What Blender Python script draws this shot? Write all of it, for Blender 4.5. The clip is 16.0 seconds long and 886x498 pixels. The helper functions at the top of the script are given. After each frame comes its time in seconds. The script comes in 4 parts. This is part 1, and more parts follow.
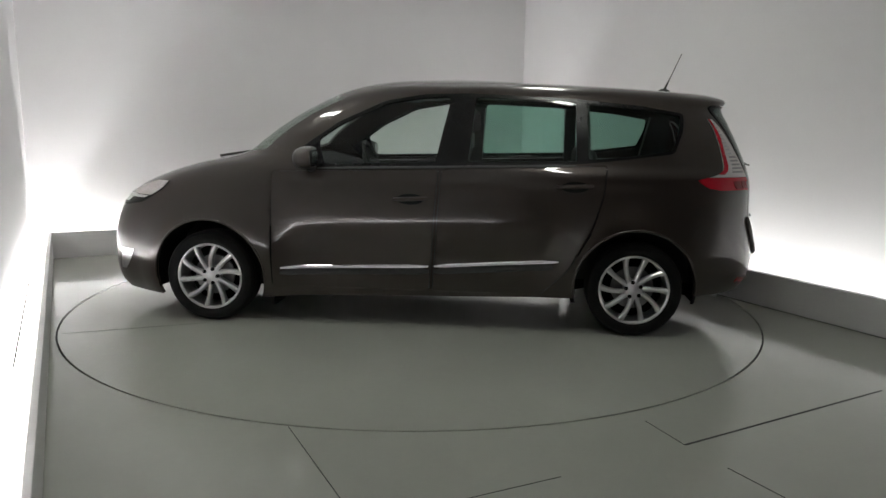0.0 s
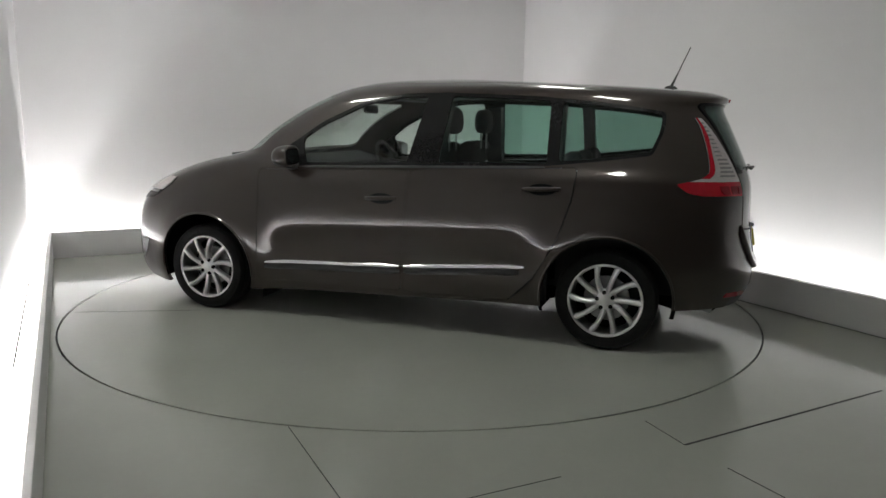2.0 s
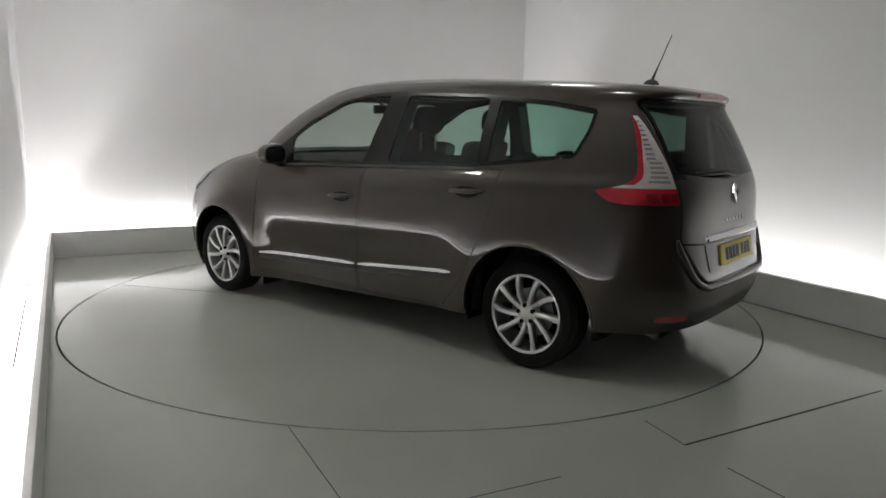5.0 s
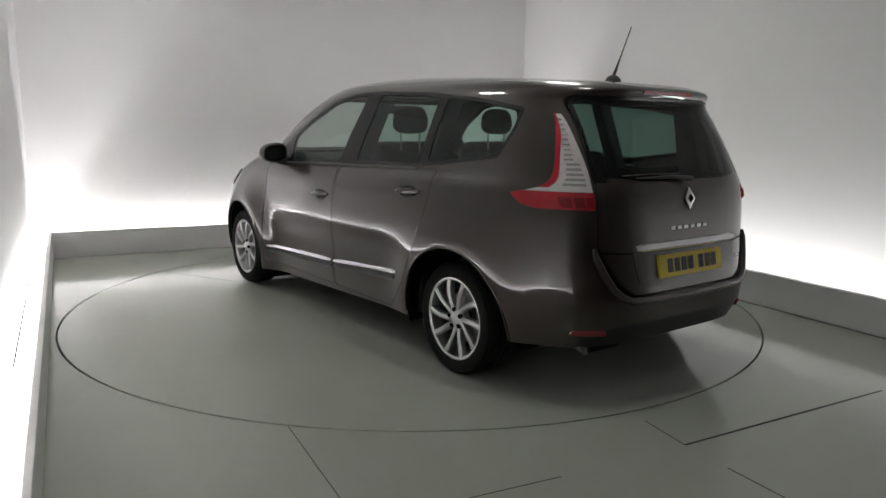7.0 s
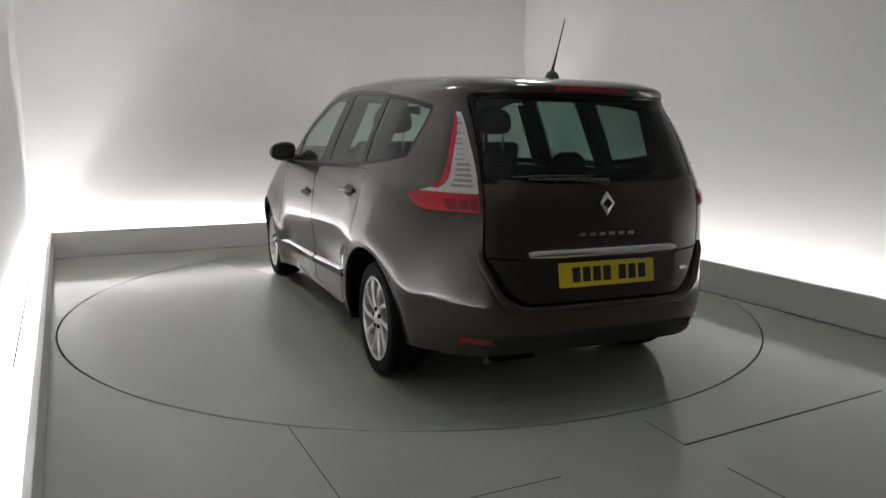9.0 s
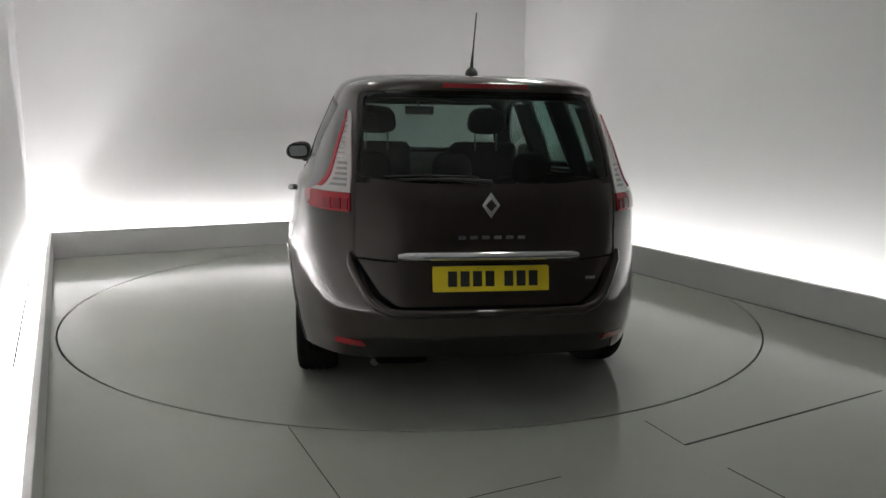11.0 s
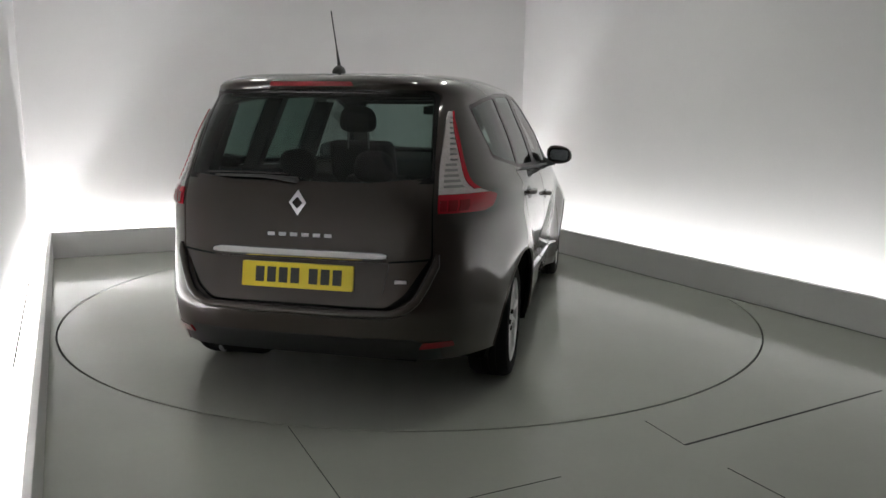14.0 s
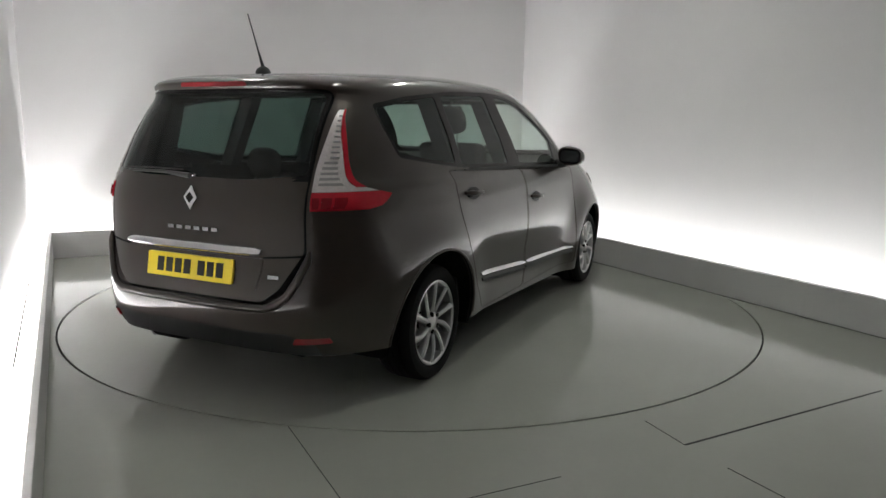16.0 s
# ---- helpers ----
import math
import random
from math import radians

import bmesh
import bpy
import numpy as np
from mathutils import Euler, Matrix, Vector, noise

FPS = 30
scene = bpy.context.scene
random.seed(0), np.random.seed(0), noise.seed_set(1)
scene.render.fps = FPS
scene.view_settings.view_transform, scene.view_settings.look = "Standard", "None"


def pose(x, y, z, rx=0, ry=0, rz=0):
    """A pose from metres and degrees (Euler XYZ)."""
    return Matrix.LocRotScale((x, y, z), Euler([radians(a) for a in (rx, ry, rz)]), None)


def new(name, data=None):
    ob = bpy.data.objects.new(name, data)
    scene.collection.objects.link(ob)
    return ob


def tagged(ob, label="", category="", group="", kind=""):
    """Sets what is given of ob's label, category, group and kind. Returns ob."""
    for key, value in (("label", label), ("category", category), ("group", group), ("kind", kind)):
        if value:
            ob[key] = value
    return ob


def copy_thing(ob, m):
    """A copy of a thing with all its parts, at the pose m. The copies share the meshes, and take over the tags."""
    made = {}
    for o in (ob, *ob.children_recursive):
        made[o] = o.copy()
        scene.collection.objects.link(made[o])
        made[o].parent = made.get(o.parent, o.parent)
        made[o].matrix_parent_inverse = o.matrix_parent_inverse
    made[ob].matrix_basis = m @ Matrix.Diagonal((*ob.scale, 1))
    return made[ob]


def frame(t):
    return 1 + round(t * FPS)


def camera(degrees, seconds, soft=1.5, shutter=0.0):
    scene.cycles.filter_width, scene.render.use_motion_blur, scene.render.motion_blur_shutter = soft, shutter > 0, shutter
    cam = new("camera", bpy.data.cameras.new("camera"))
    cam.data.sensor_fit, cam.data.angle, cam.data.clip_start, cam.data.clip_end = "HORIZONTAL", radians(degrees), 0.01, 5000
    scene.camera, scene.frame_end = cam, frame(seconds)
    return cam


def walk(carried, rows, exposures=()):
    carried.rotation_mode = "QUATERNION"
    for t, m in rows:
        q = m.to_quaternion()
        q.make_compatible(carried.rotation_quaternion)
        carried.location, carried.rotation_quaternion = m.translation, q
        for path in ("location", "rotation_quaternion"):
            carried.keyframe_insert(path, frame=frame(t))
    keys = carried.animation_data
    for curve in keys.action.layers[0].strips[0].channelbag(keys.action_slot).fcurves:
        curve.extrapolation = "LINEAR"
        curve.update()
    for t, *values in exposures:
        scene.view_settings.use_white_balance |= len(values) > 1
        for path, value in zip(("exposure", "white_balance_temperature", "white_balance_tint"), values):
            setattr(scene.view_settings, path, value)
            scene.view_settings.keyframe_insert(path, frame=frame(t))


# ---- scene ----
EXPOSURE = 1.65
STRIP = 21.5
LAMP = 14
# car heading in degrees, second by second
CAR_ROWS = [(0.0, 173.7), (1.5, 164.05), (3.0, 154.1), (4.0, 147.1), (5.2, 139.0), (6.5, 130.2), (8.0, 119.75), (9.0, 112.8), (10.2, 104.3), (11.5, 95.2), (13.0, 84.7), (14.5, 74.3), (16.0, 64.1)]
cam = camera(63.68, 16.0, soft=1.5)
EYE = (0.0, 0.0, 1.306)
VIEW = pose(*EYE, 90 - 9.766, 0, 0) @ pose(0, 0, 0, 0, 0, 0.83)
walk(cam, [(0.0, VIEW), (16.0, VIEW)], exposures=[(0.0, EXPOSURE), (16.0, EXPOSURE)])

# turntable centre and radius; room axes: V runs along the back wall, U towards the camera
CENTRE = Vector((-0.200, 5.361, 0.0))
RADIUS = 2.442
PIVOT = Vector((-0.210, 5.361, 0.0))
CORNER = Vector((-3.737, 6.725, 0.0))
V = Vector((0.883, 0.4694, 0.0))
U = Vector((0.4694, -0.883, 0.0))
ROOM_TURN = math.degrees(math.atan2(V.y, V.x))
WIDE = 4.74       # between the two side kerbs
DEEP = 10.5       # from the back kerb to the unseen wall added behind the camera
TALL = 3.3
KERB_H = 0.25
GAP_L, GAP_B, GAP_R = 0.17, 0.20, 0.74


def room(a, b, z=0.0):
    return CORNER + V * a + U * b + Vector((0, 0, z))


# world: an indoor place, so the sky gives only a dim neutral glow
world = bpy.data.worlds.new("world")
scene.world = world
world.use_nodes = True
world.node_tree.nodes["Background"].inputs[0].default_value = (0.5, 0.5, 0.52, 1)
world.node_tree.nodes["Background"].inputs[1].default_value = 0.02

# ---- materials ----


def material(name, colour, rough=0.5, metal=0.0, coat=0.0, grain=0.0, grain_scale=40.0, bump=0.0,
             stain=0.0, stain_scale=1.5, rough_var=0.0, emit=0.0, spec=0.5, coat_rough=0.04, coat_ior=1.5):
    m = bpy.data.materials.new(name)
    m.use_nodes = True
    nt = m.node_tree
    b = nt.nodes["Principled BSDF"]
    b.inputs["Roughness"].default_value = rough
    b.inputs["Metallic"].default_value = metal
    b.inputs["Coat Weight"].default_value = coat
    b.inputs["Coat Roughness"].default_value = coat_rough
    b.inputs["Coat IOR"].default_value = coat_ior
    b.inputs["Specular IOR Level"].default_value = spec
    b.inputs["Base Color"].default_value = (*colour, 1)
    tc = nt.nodes.new("ShaderNodeTexCoord")
    if grain or stain:
        fine = nt.nodes.new("ShaderNodeTexNoise")
        fine.inputs["Scale"].default_value, fine.inputs["Detail"].default_value = grain_scale, 5
        big = nt.nodes.new("ShaderNodeTexNoise")
        big.inputs["Scale"].default_value, big.inputs["Detail"].default_value = stain_scale, 4
        nt.links.new(tc.outputs["Object"], fine.inputs["Vector"])
        nt.links.new(tc.outputs["Object"], big.inputs["Vector"])
        add = nt.nodes.new("ShaderNodeMath")
        add.operation = "MULTIPLY_ADD"
        nt.links.new(fine.outputs["Fac"], add.inputs[0])
        add.inputs[1].default_value = 2 * grain
        add.inputs[2].default_value = 1 - grain - stain
        add2 = nt.nodes.new("ShaderNodeMath")
        add2.operation = "MULTIPLY_ADD"
        nt.links.new(big.outputs["Fac"], add2.inputs[0])
        add2.inputs[1].default_value = 2 * stain
        nt.links.new(add.outputs[0], add2.inputs[2])
        mix = nt.nodes.new("ShaderNodeVectorMath")
        mix.operation = "SCALE"
        mix.inputs[0].default_value = colour
        nt.links.new(add2.outputs[0], mix.inputs["Scale"])
        nt.links.new(mix.outputs[0], b.inputs["Base Color"])
        if rough_var:
            rr = nt.nodes.new("ShaderNodeMath")
            rr.operation = "MULTIPLY_ADD"
            nt.links.new(big.outputs["Fac"], rr.inputs[0])
            rr.inputs[1].default_value = 2 * rough_var
            rr.inputs[2].default_value = rough - rough_var
            nt.links.new(rr.outputs[0], b.inputs["Roughness"])
        if bump:
            bp = nt.nodes.new("ShaderNodeBump")
            bp.inputs["Strength"].default_value = bump
            bp.inputs["Distance"].default_value = 0.01
            nt.links.new(fine.outputs["Fac"], bp.inputs["Height"])
            nt.links.new(bp.outputs["Normal"], b.inputs["Normal"])
    if emit:
        b.inputs["Emission Color"].default_value = (*colour, 1)
        b.inputs["Emission Strength"].default_value = emit
    return m


def glass(name, tint, gloss_rough=0.02):
    """A thin tinted pane: tinted see-through, with a mirror gloss by Fresnel."""
    m = bpy.data.materials.new(name)
    m.use_nodes = True
    nt = m.node_tree
    nt.nodes.remove(nt.nodes["Principled BSDF"])
    out = nt.nodes["Material Output"]
    tr = nt.nodes.new("ShaderNodeBsdfTransparent")
    tr.inputs[0].default_value = (*tint, 1)
    gl = nt.nodes.new("ShaderNodeBsdfGlossy")
    gl.inputs["Roughness"].default_value = gloss_rough
    lw = nt.nodes.new("ShaderNodeLayerWeight")
    lw.inputs[0].default_value = 0.5
    pw = nt.nodes.new("ShaderNodeMath")
    pw.operation = "POWER"
    pw.inputs[1].default_value = 4.3
    nt.links.new(lw.outputs["Facing"], pw.inputs[0])
    fr = nt.nodes.new("ShaderNodeMath")
    fr.operation = "MULTIPLY_ADD"
    fr.inputs[1].default_value, fr.inputs[2].default_value = 0.85, 0.045
    nt.links.new(pw.outputs[0], fr.inputs[0])
    mx = nt.nodes.new("ShaderNodeMixShader")
    nt.links.new(fr.outputs[0], mx.inputs[0])
    nt.links.new(tr.outputs[0], mx.inputs[1])
    nt.links.new(gl.outputs[0], mx.inputs[2])
    nt.links.new(mx.outputs[0], out.inputs[0])
    return m


M_WALL = material("wall_paint", (0.75, 0.728, 0.738), 0.75, grain=0.02, grain_scale=60, bump=0.05, stain=0.03, stain_scale=0.8)
M_KERB = material("kerb_paint", (0.60, 0.59, 0.585), 0.5, grain=0.03, grain_scale=50, bump=0.05, stain=0.05, stain_scale=2.5)
M_FLOOR = material("floor_resin", (0.378, 0.384, 0.345), 0.125, grain=0.02, grain_scale=25, stain=0.09, stain_scale=1.3, rough_var=0.05)
M_JOINT = material("joint_dark", (0.03, 0.03, 0.03), 0.8, grain=0.1, grain_scale=30)
M_CEIL = material("ceiling_paint", (0.45, 0.45, 0.45), 0.85, grain=0.02)
# dark tone of the added unseen wall, keeps reflections on the tail low
M_DARKWALL = material("added_wall_grey", (0.16, 0.16, 0.16), 0.85, grain=0.04, stain=0.08)
M_TUBE = material("strip_glow", (0.985, 1.0, 0.985), 0.5, emit=1.2 * STRIP)
M_TUBE_DIM = material("dim_strip_glow", (0.985, 1.0, 0.985), 0.5, emit=0.47 * STRIP)
M_LAMP = material("lamp_glow", (0.97, 1.0, 0.93), 0.5, emit=LAMP)
M_LAMPBODY = material("lamp_body", (0.75, 0.75, 0.75), 0.4)
M_PAINT = material("brown_metallic", (0.0285, 0.0195, 0.0155), 0.32, metal=0.35, coat=1.0, grain=0.01, grain_scale=70, stain=0.02, stain_scale=3, spec=0.25, coat_rough=0.015, coat_ior=1.6)
M_BLACK = material("black_gloss", (0.008, 0.008, 0.008), 0.25, spec=0.28, grain=0.05, grain_scale=90)
M_PLASTIC = material("black_plastic", (0.022, 0.022, 0.022), 0.55, grain=0.1, grain_scale=200, bump=0.1)
M_VALANCE = material("black_valance", (0.011, 0.011, 0.012), 0.48, grain=0.1, grain_scale=200, spec=0.4)
M_RUBBER = material("tyre_rubber", (0.010, 0.010, 0.010), 0.9, spec=0.2, grain=0.15, grain_scale=60, bump=0.15)
M_ALLOY = material("silver_alloy", (0.62, 0.62, 0.62), 0.3, metal=0.85, grain=0.02, stain=0.04, stain_scale=6)
M_STEEL = material("brake_steel", (0.28, 0.28, 0.28), 0.4, metal=0.9, grain=0.1)
M_CHROME = material("chrome", (0.82, 0.82, 0.84), 0.08, metal=1.0)
# the dark reflection in the door mirrors is put into this metal colour
M_MIRROR = material("mirror_glass", (0.20, 0.21, 0.22), 0.2, metal=1.0)
M_SATIN = material("satin_chrome", (0.48, 0.48, 0.49), 0.22, metal=1.0)
M_CELL = material("lamp_cell_red", (0.20, 0.006, 0.012), 0.15, coat=0.6, grain=0.08, grain_scale=150)
M_RED = material("red_lens", (0.36, 0.008, 0.018), 0.2, coat=0.5, grain=0.06, grain_scale=120)
M_DEEPRED = material("dark_red_lens", (0.26, 0.016, 0.022), 0.12, coat=1.0, grain=0.06, grain_scale=120)
M_CLEAR = material("clear_lens", (0.60, 0.54, 0.54), 0.22, metal=0.35, coat=1.0, grain=0.25, grain_scale=130, stain=0.15, stain_scale=30, bump=0.25)
M_GREYLENS = material("grey_lens_bar", (0.20, 0.19, 0.19), 0.2, coat=1.0, grain=0.1)
M_PLATE = material("yellow_plate", (0.72, 0.55, 0.02), 0.4, grain=0.02, grain_scale=80)
M_INK = material("black_ink", (0.012, 0.012, 0.012), 0.5)
M_SEAT = material("dark_seat_cloth", (0.028, 0.028, 0.03), 0.9, grain=0.2, grain_scale=180, bump=0.2)
M_TRIM = material("dark_cabin_plastic", (0.018, 0.018, 0.019), 0.65, grain=0.15, grain_scale=150, bump=0.1)
M_UNDER = material("underbody", (0.006, 0.006, 0.006), 0.95, spec=0.1, grain=0.3, grain_scale=20)
M_GLASS_F = glass("front_glass", (0.76, 0.83, 0.79))
M_GLASS_R = glass("privacy_glass", (0.40, 0.56, 0.50))
M_GLASS_T = glass("tailgate_glass", (0.21, 0.28, 0.26))

# ---- mesh helpers ----


def part(name, bm, mat, parent=None, label="", smooth=True, matrix=None):
    me = bpy.data.meshes.new(name)
    bm.normal_update()
    bm.to_mesh(me)
    bm.free()
    me.materials.append(mat)
    if smooth:
        for p in me.polygons:
            p.use_smooth = True
        me.set_sharp_from_angle(angle=radians(35))
    ob = new(name, me)
    ob.parent = parent
    if matrix is not None:
        ob.matrix_basis = matrix
    if label:
        ob["label"] = label
    return ob


def box(bm, lo, hi, bevel=0.0, segs=2):
    vs = [bm.verts.new((x, y, z)) for x in (lo[0], hi[0]) for y in (lo[1], hi[1]) for z in (lo[2], hi[2])]
    fs = [bm.faces.new([vs[i] for i in f]) for f in
          ((0, 1, 3, 2), (4, 6, 7, 5), (0, 4, 5, 1), (2, 3, 7, 6), (0, 2, 6, 4), (1, 5, 7, 3))]
    if bevel:
        es = list({e for f in fs for e in f.edges})
        bmesh.ops.bevel(bm, geom=es, offset=bevel, segments=segs, affect="EDGES", profile=0.5)
    return bm


def prism(bm, pts, lift, bevel=0.0):
    """A closed prism over a ring of points, pushed along the vector lift."""
    lift = Vector(lift)
    lo = [bm.verts.new(p) for p in pts]
    hi = [bm.verts.new(Vector(p) + lift) for p in pts]
    fs = [bm.faces.new(lo[::-1]), bm.faces.new(hi)]
    n = len(pts)
    for i in range(n):
        fs.append(bm.faces.new((lo[i], lo[(i + 1) % n], hi[(i + 1) % n], hi[i])))
    bmesh.ops.recalc_face_normals(bm, faces=fs)
    if bevel:
        bmesh.ops.bevel(bm, geom=list(fs[1].edges), offset=bevel, segments=2, affect="EDGES", profile=0.5)
    return bm


def tube(bm, path, radii, n=10, closed_ends=True):
    """A round bar along a path with a radius at each point."""
    path = [Vector(p) for p in path]
    rings = []
    for i, p in enumerate(path):
        d = (path[min(i + 1, len(path) - 1)] - path[max(i - 1, 0)]).normalized()
        s = d.orthogonal().normalized() if not rings else (side - d * side.dot(d)).normalized()
        side = s
        t = d.cross(s)
        r = radii[i] if isinstance(radii, (list, tuple)) else radii
        rings.append([bm.verts.new(p + s * math.cos(2 * math.pi * k / n) * r + t * math.sin(2 * math.pi * k / n) * r) for k in range(n)])
    for a, b in zip(rings, rings[1:]):
        for k in range(n):
            bm.faces.new((a[k], a[(k + 1) % n], b[(k + 1) % n], b[k]))
    if closed_ends:
        bm.faces.new(rings[0][::-1])
        bm.faces.new(rings[-1])
    return bm


def lathe(bm, profile, n=48):
    """Profile of (radius, y) turned about the y axis."""
    rings = []
    for r, y in profile:
        rings.append([bm.verts.new((r * math.cos(2 * math.pi * k / n), y, r * math.sin(2 * math.pi * k / n))) for k in range(n)])
    for a, b in zip(rings, rings[1:]):
        for k in range(n):
            bm.faces.new((a[k], b[k], b[(k + 1) % n], a[(k + 1) % n]))
    return bm


def ring_strip(bm, centre, r0, r1, z, a0=0.0, a1=360.0, n=180):
    a = [radians(a0 + (a1 - a0) * i / n) for i in range(n + 1)]
    inner = [bm.verts.new((centre[0] + r0 * math.cos(t), centre[1] + r0 * math.sin(t), z)) for t in a]
    outer = [bm.verts.new((centre[0] + r1 * math.cos(t), centre[1] + r1 * math.sin(t), z)) for t in a]
    for i in range(n):
        bm.faces.new((inner[i], outer[i], outer[i + 1], inner[i + 1]))
    return bm


# ---- the room ----


def room_slab(name, a0, a1, b0, b1, z0, z1, mat, kind="structure", bevel=0.0, label=""):
    bm = box(bmesh.new(), (a0, -b1, z0), (a1, -b0, z1), bevel)
    ob = part(name, bm, mat, smooth=False)
    ob.matrix_basis = Matrix.Translation(CORNER) @ pose(0, 0, 0, 0, 0, ROOM_TURN)
    return tagged(ob, label=label, kind=kind)


def floor_outside_disc():
    """Floor slab with a round hole for the turntable, as one sheet."""
    bm = bmesh.new()
    n = 180
    ring = []
    for i in range(n):
        t = 2 * math.pi * i / n
        ring.append(Vector((math.cos(t), math.sin(t), 0)))
    inner = [bm.verts.new(CENTRE + d * (RADIUS + 0.012)) for d in ring]
    low = [bm.verts.new(CENTRE + d * (RADIUS + 0.012) - Vector((0, 0, 0.05))) for d in ring]
    outer = [bm.verts.new(CENTRE + d * 14.0) for d in ring]
    for i in range(n):
        j = (i + 1) % n
        bm.faces.new((inner[i], outer[i], outer[j], inner[j]))
        bm.faces.new((low[i], inner[i], inner[j], low[j]))
    return tagged(part("floor", bm, M_FLOOR, smooth=False), kind="structure", label="smooth grey resin showroom floor with a satin shine")


floor = floor_outside_disc()
disc_bm = bmesh.new()
lathe_n = 180
top_ring = [disc_bm.verts.new((RADIUS * math.cos(2 * math.pi * i / lathe_n), RADIUS * math.sin(2 * math.pi * i / lathe_n), 0)) for i in range(lathe_n)]
low_ring = [disc_bm.verts.new((v.co.x, v.co.y, -0.05)) for v in top_ring]
disc_bm.faces.new(top_ring)
for i in range(lathe_n):
    disc_bm.faces.new((low_ring[i], low_ring[(i + 1) % lathe_n], top_ring[(i + 1) % lathe_n], top_ring[i]))
turntable = tagged(new("turntable"), label="round grey turntable set flush into the floor", category="turntable")
turntable.location = CENTRE
part("deck", disc_bm, M_FLOOR, turntable, "smooth grey resin deck", smooth=False)
seam = bmesh.new()
box(seam, (1.55, -0.0014, -0.004), (2.40, 0.0014, 0.0008))
part("deck_joint", seam, M_JOINT, turntable, "thin dark joint in the deck", smooth=False, matrix=pose(0, 0, 0, 0, 0, 26.5) @ pose(0, 0.27, 0))
pit_bm = ring_strip(bmesh.new(), CENTRE, RADIUS - 0.1, RADIUS + 0.1, -0.05)
tagged(part("turntable_pit", pit_bm, M_JOINT, smooth=False), kind="structure", label="dark bottom of the turntable gap")


def floor_joint(p, q, width):
    p, q = Vector((*p, 0.0)), Vector((*q, 0.0))
    d = (q - p).normalized()
    s = Vector((-d.y, d.x, 0)) * width / 2
    bm = bmesh.new()
    prism(bm, [p - s + Vector((0, 0, -0.01)), q - s + Vector((0, 0, -0.01)), q + s + Vector((0, 0, -0.01)), p + s + Vector((0, 0, -0.01))], (0, 0, 0.0115))
    return tagged(part("floor_joint", bm, M_JOINT, smooth=False), kind="structure", label="thin dark joint line in the grey floor")


for p, q, wd in (((-0.667, 2.947), (-0.357, 2.352), 0.003), ((1.028, 2.817), (2.262, 3.492), 0.010), ((0.93, 3.06), (1.028, 2.817), 0.003),
                 ((0.05, 2.33), (0.46, 2.525), 0.003), ((1.13, 2.615), (1.249, 2.389), 0.004), ((-0.357, 2.352), (-0.2, 2.05), 0.003)):
    floor_joint(p, q, wd)

# walls stand behind the light trough
WT = 0.15
room_slab("wall_back", -GAP_L - WT, WIDE + GAP_R + WT, -GAP_B - WT, -GAP_B, 0, TALL, M_WALL, label="smooth white painted back wall")
room_slab("wall_left", -GAP_L - WT, -GAP_L, -GAP_B, DEEP, 0, TALL, M_WALL, label="smooth white painted side wall")
room_slab("wall_right", WIDE + GAP_R, WIDE + GAP_R + WT, -GAP_B, DEEP, 0, TALL, M_WALL, label="smooth white painted side wall")
# unseen wall added behind the camera, dark so the car's tail reflects less
room_slab("added_dark_wall", -GAP_L - WT, WIDE + GAP_R + WT, DEEP, DEEP + WT, 0, TALL, M_DARKWALL, label="unseen dark grey wall added behind the camera to dim reflections")
room_slab("ceiling", -GAP_L - WT, WIDE + GAP_R + WT, -GAP_B - WT, DEEP + WT, TALL, TALL + 0.12, M_CEIL, label="plain painted ceiling")
KT = 0.03
room_slab("kerb_back", -KT, WIDE + GAP_R, -KT, 0, 0, KERB_H, M_KERB, bevel=0.004, label="low grey painted upstand hiding a light strip")
room_slab("kerb_left", -KT, 0, 0.002, DEEP - 0.5, 0, KERB_H, M_KERB, bevel=0.004, label="low grey painted upstand hiding a light strip")
room_slab("kerb_right", WIDE, WIDE + KT, 0.002, DEEP - 0.5, 0, KERB_H, M_KERB, bevel=0.004, label="low grey painted upstand hiding a light strip")
room_slab("wall_panel", 1.27, 4.15, -GAP_B + 0.0005, -GAP_B + 0.010, 0.3, 1.25, M_WALL, bevel=0.003, label="shallow white cover panel on the back wall")


def strip_light(a0, a1, b0, b1, glow, rise=0.055):
    """A slim light strip lying in the trough behind the kerb: tray and glowing tube."""
    holder = new("strip_light")
    holder.matrix_basis = Matrix.Translation(CORNER) @ pose(0, 0, 0, 0, 0, ROOM_TURN)
    tagged(holder, label="long white light strip in the trough behind the kerb", category="strip light", group="trough lights")
    part("tray", box(bmesh.new(), (a0, -b1, 0.0), (a1, -b0, rise - 0.005), 0.004), M_LAMPBODY, holder, smooth=False)
    along = (a1 - a0) > (b1 - b0)
    ca, cb = (a0 + a1) / 2, (b0 + b1) / 2
    if along:
        lo, hi = (a0 + 0.02, -cb - 0.013, rise), (a1 - 0.02, -cb + 0.013, rise + 0.02)
    else:
        lo, hi = (ca - 0.013, -b1 + 0.02, rise), (ca + 0.013, -b0 - 0.02, rise + 0.02)
    part("tube", box(bmesh.new(), lo, hi), glow, holder, "glowing white tube", smooth=False)
    return holder


cb = -0.145
strip_light(-0.02, WIDE + GAP_R - 0.06, cb - 0.022, cb + 0.022, M_TUBE)
ca = -0.120
strip_light(ca - 0.016, ca + 0.016, -0.10, 7.7, M_TUBE, 0.095)
ca = WIDE + GAP_R - 0.36
strip_light(ca - 0.022, ca + 0.022, 0.02, 7.4, M_TUBE_DIM)
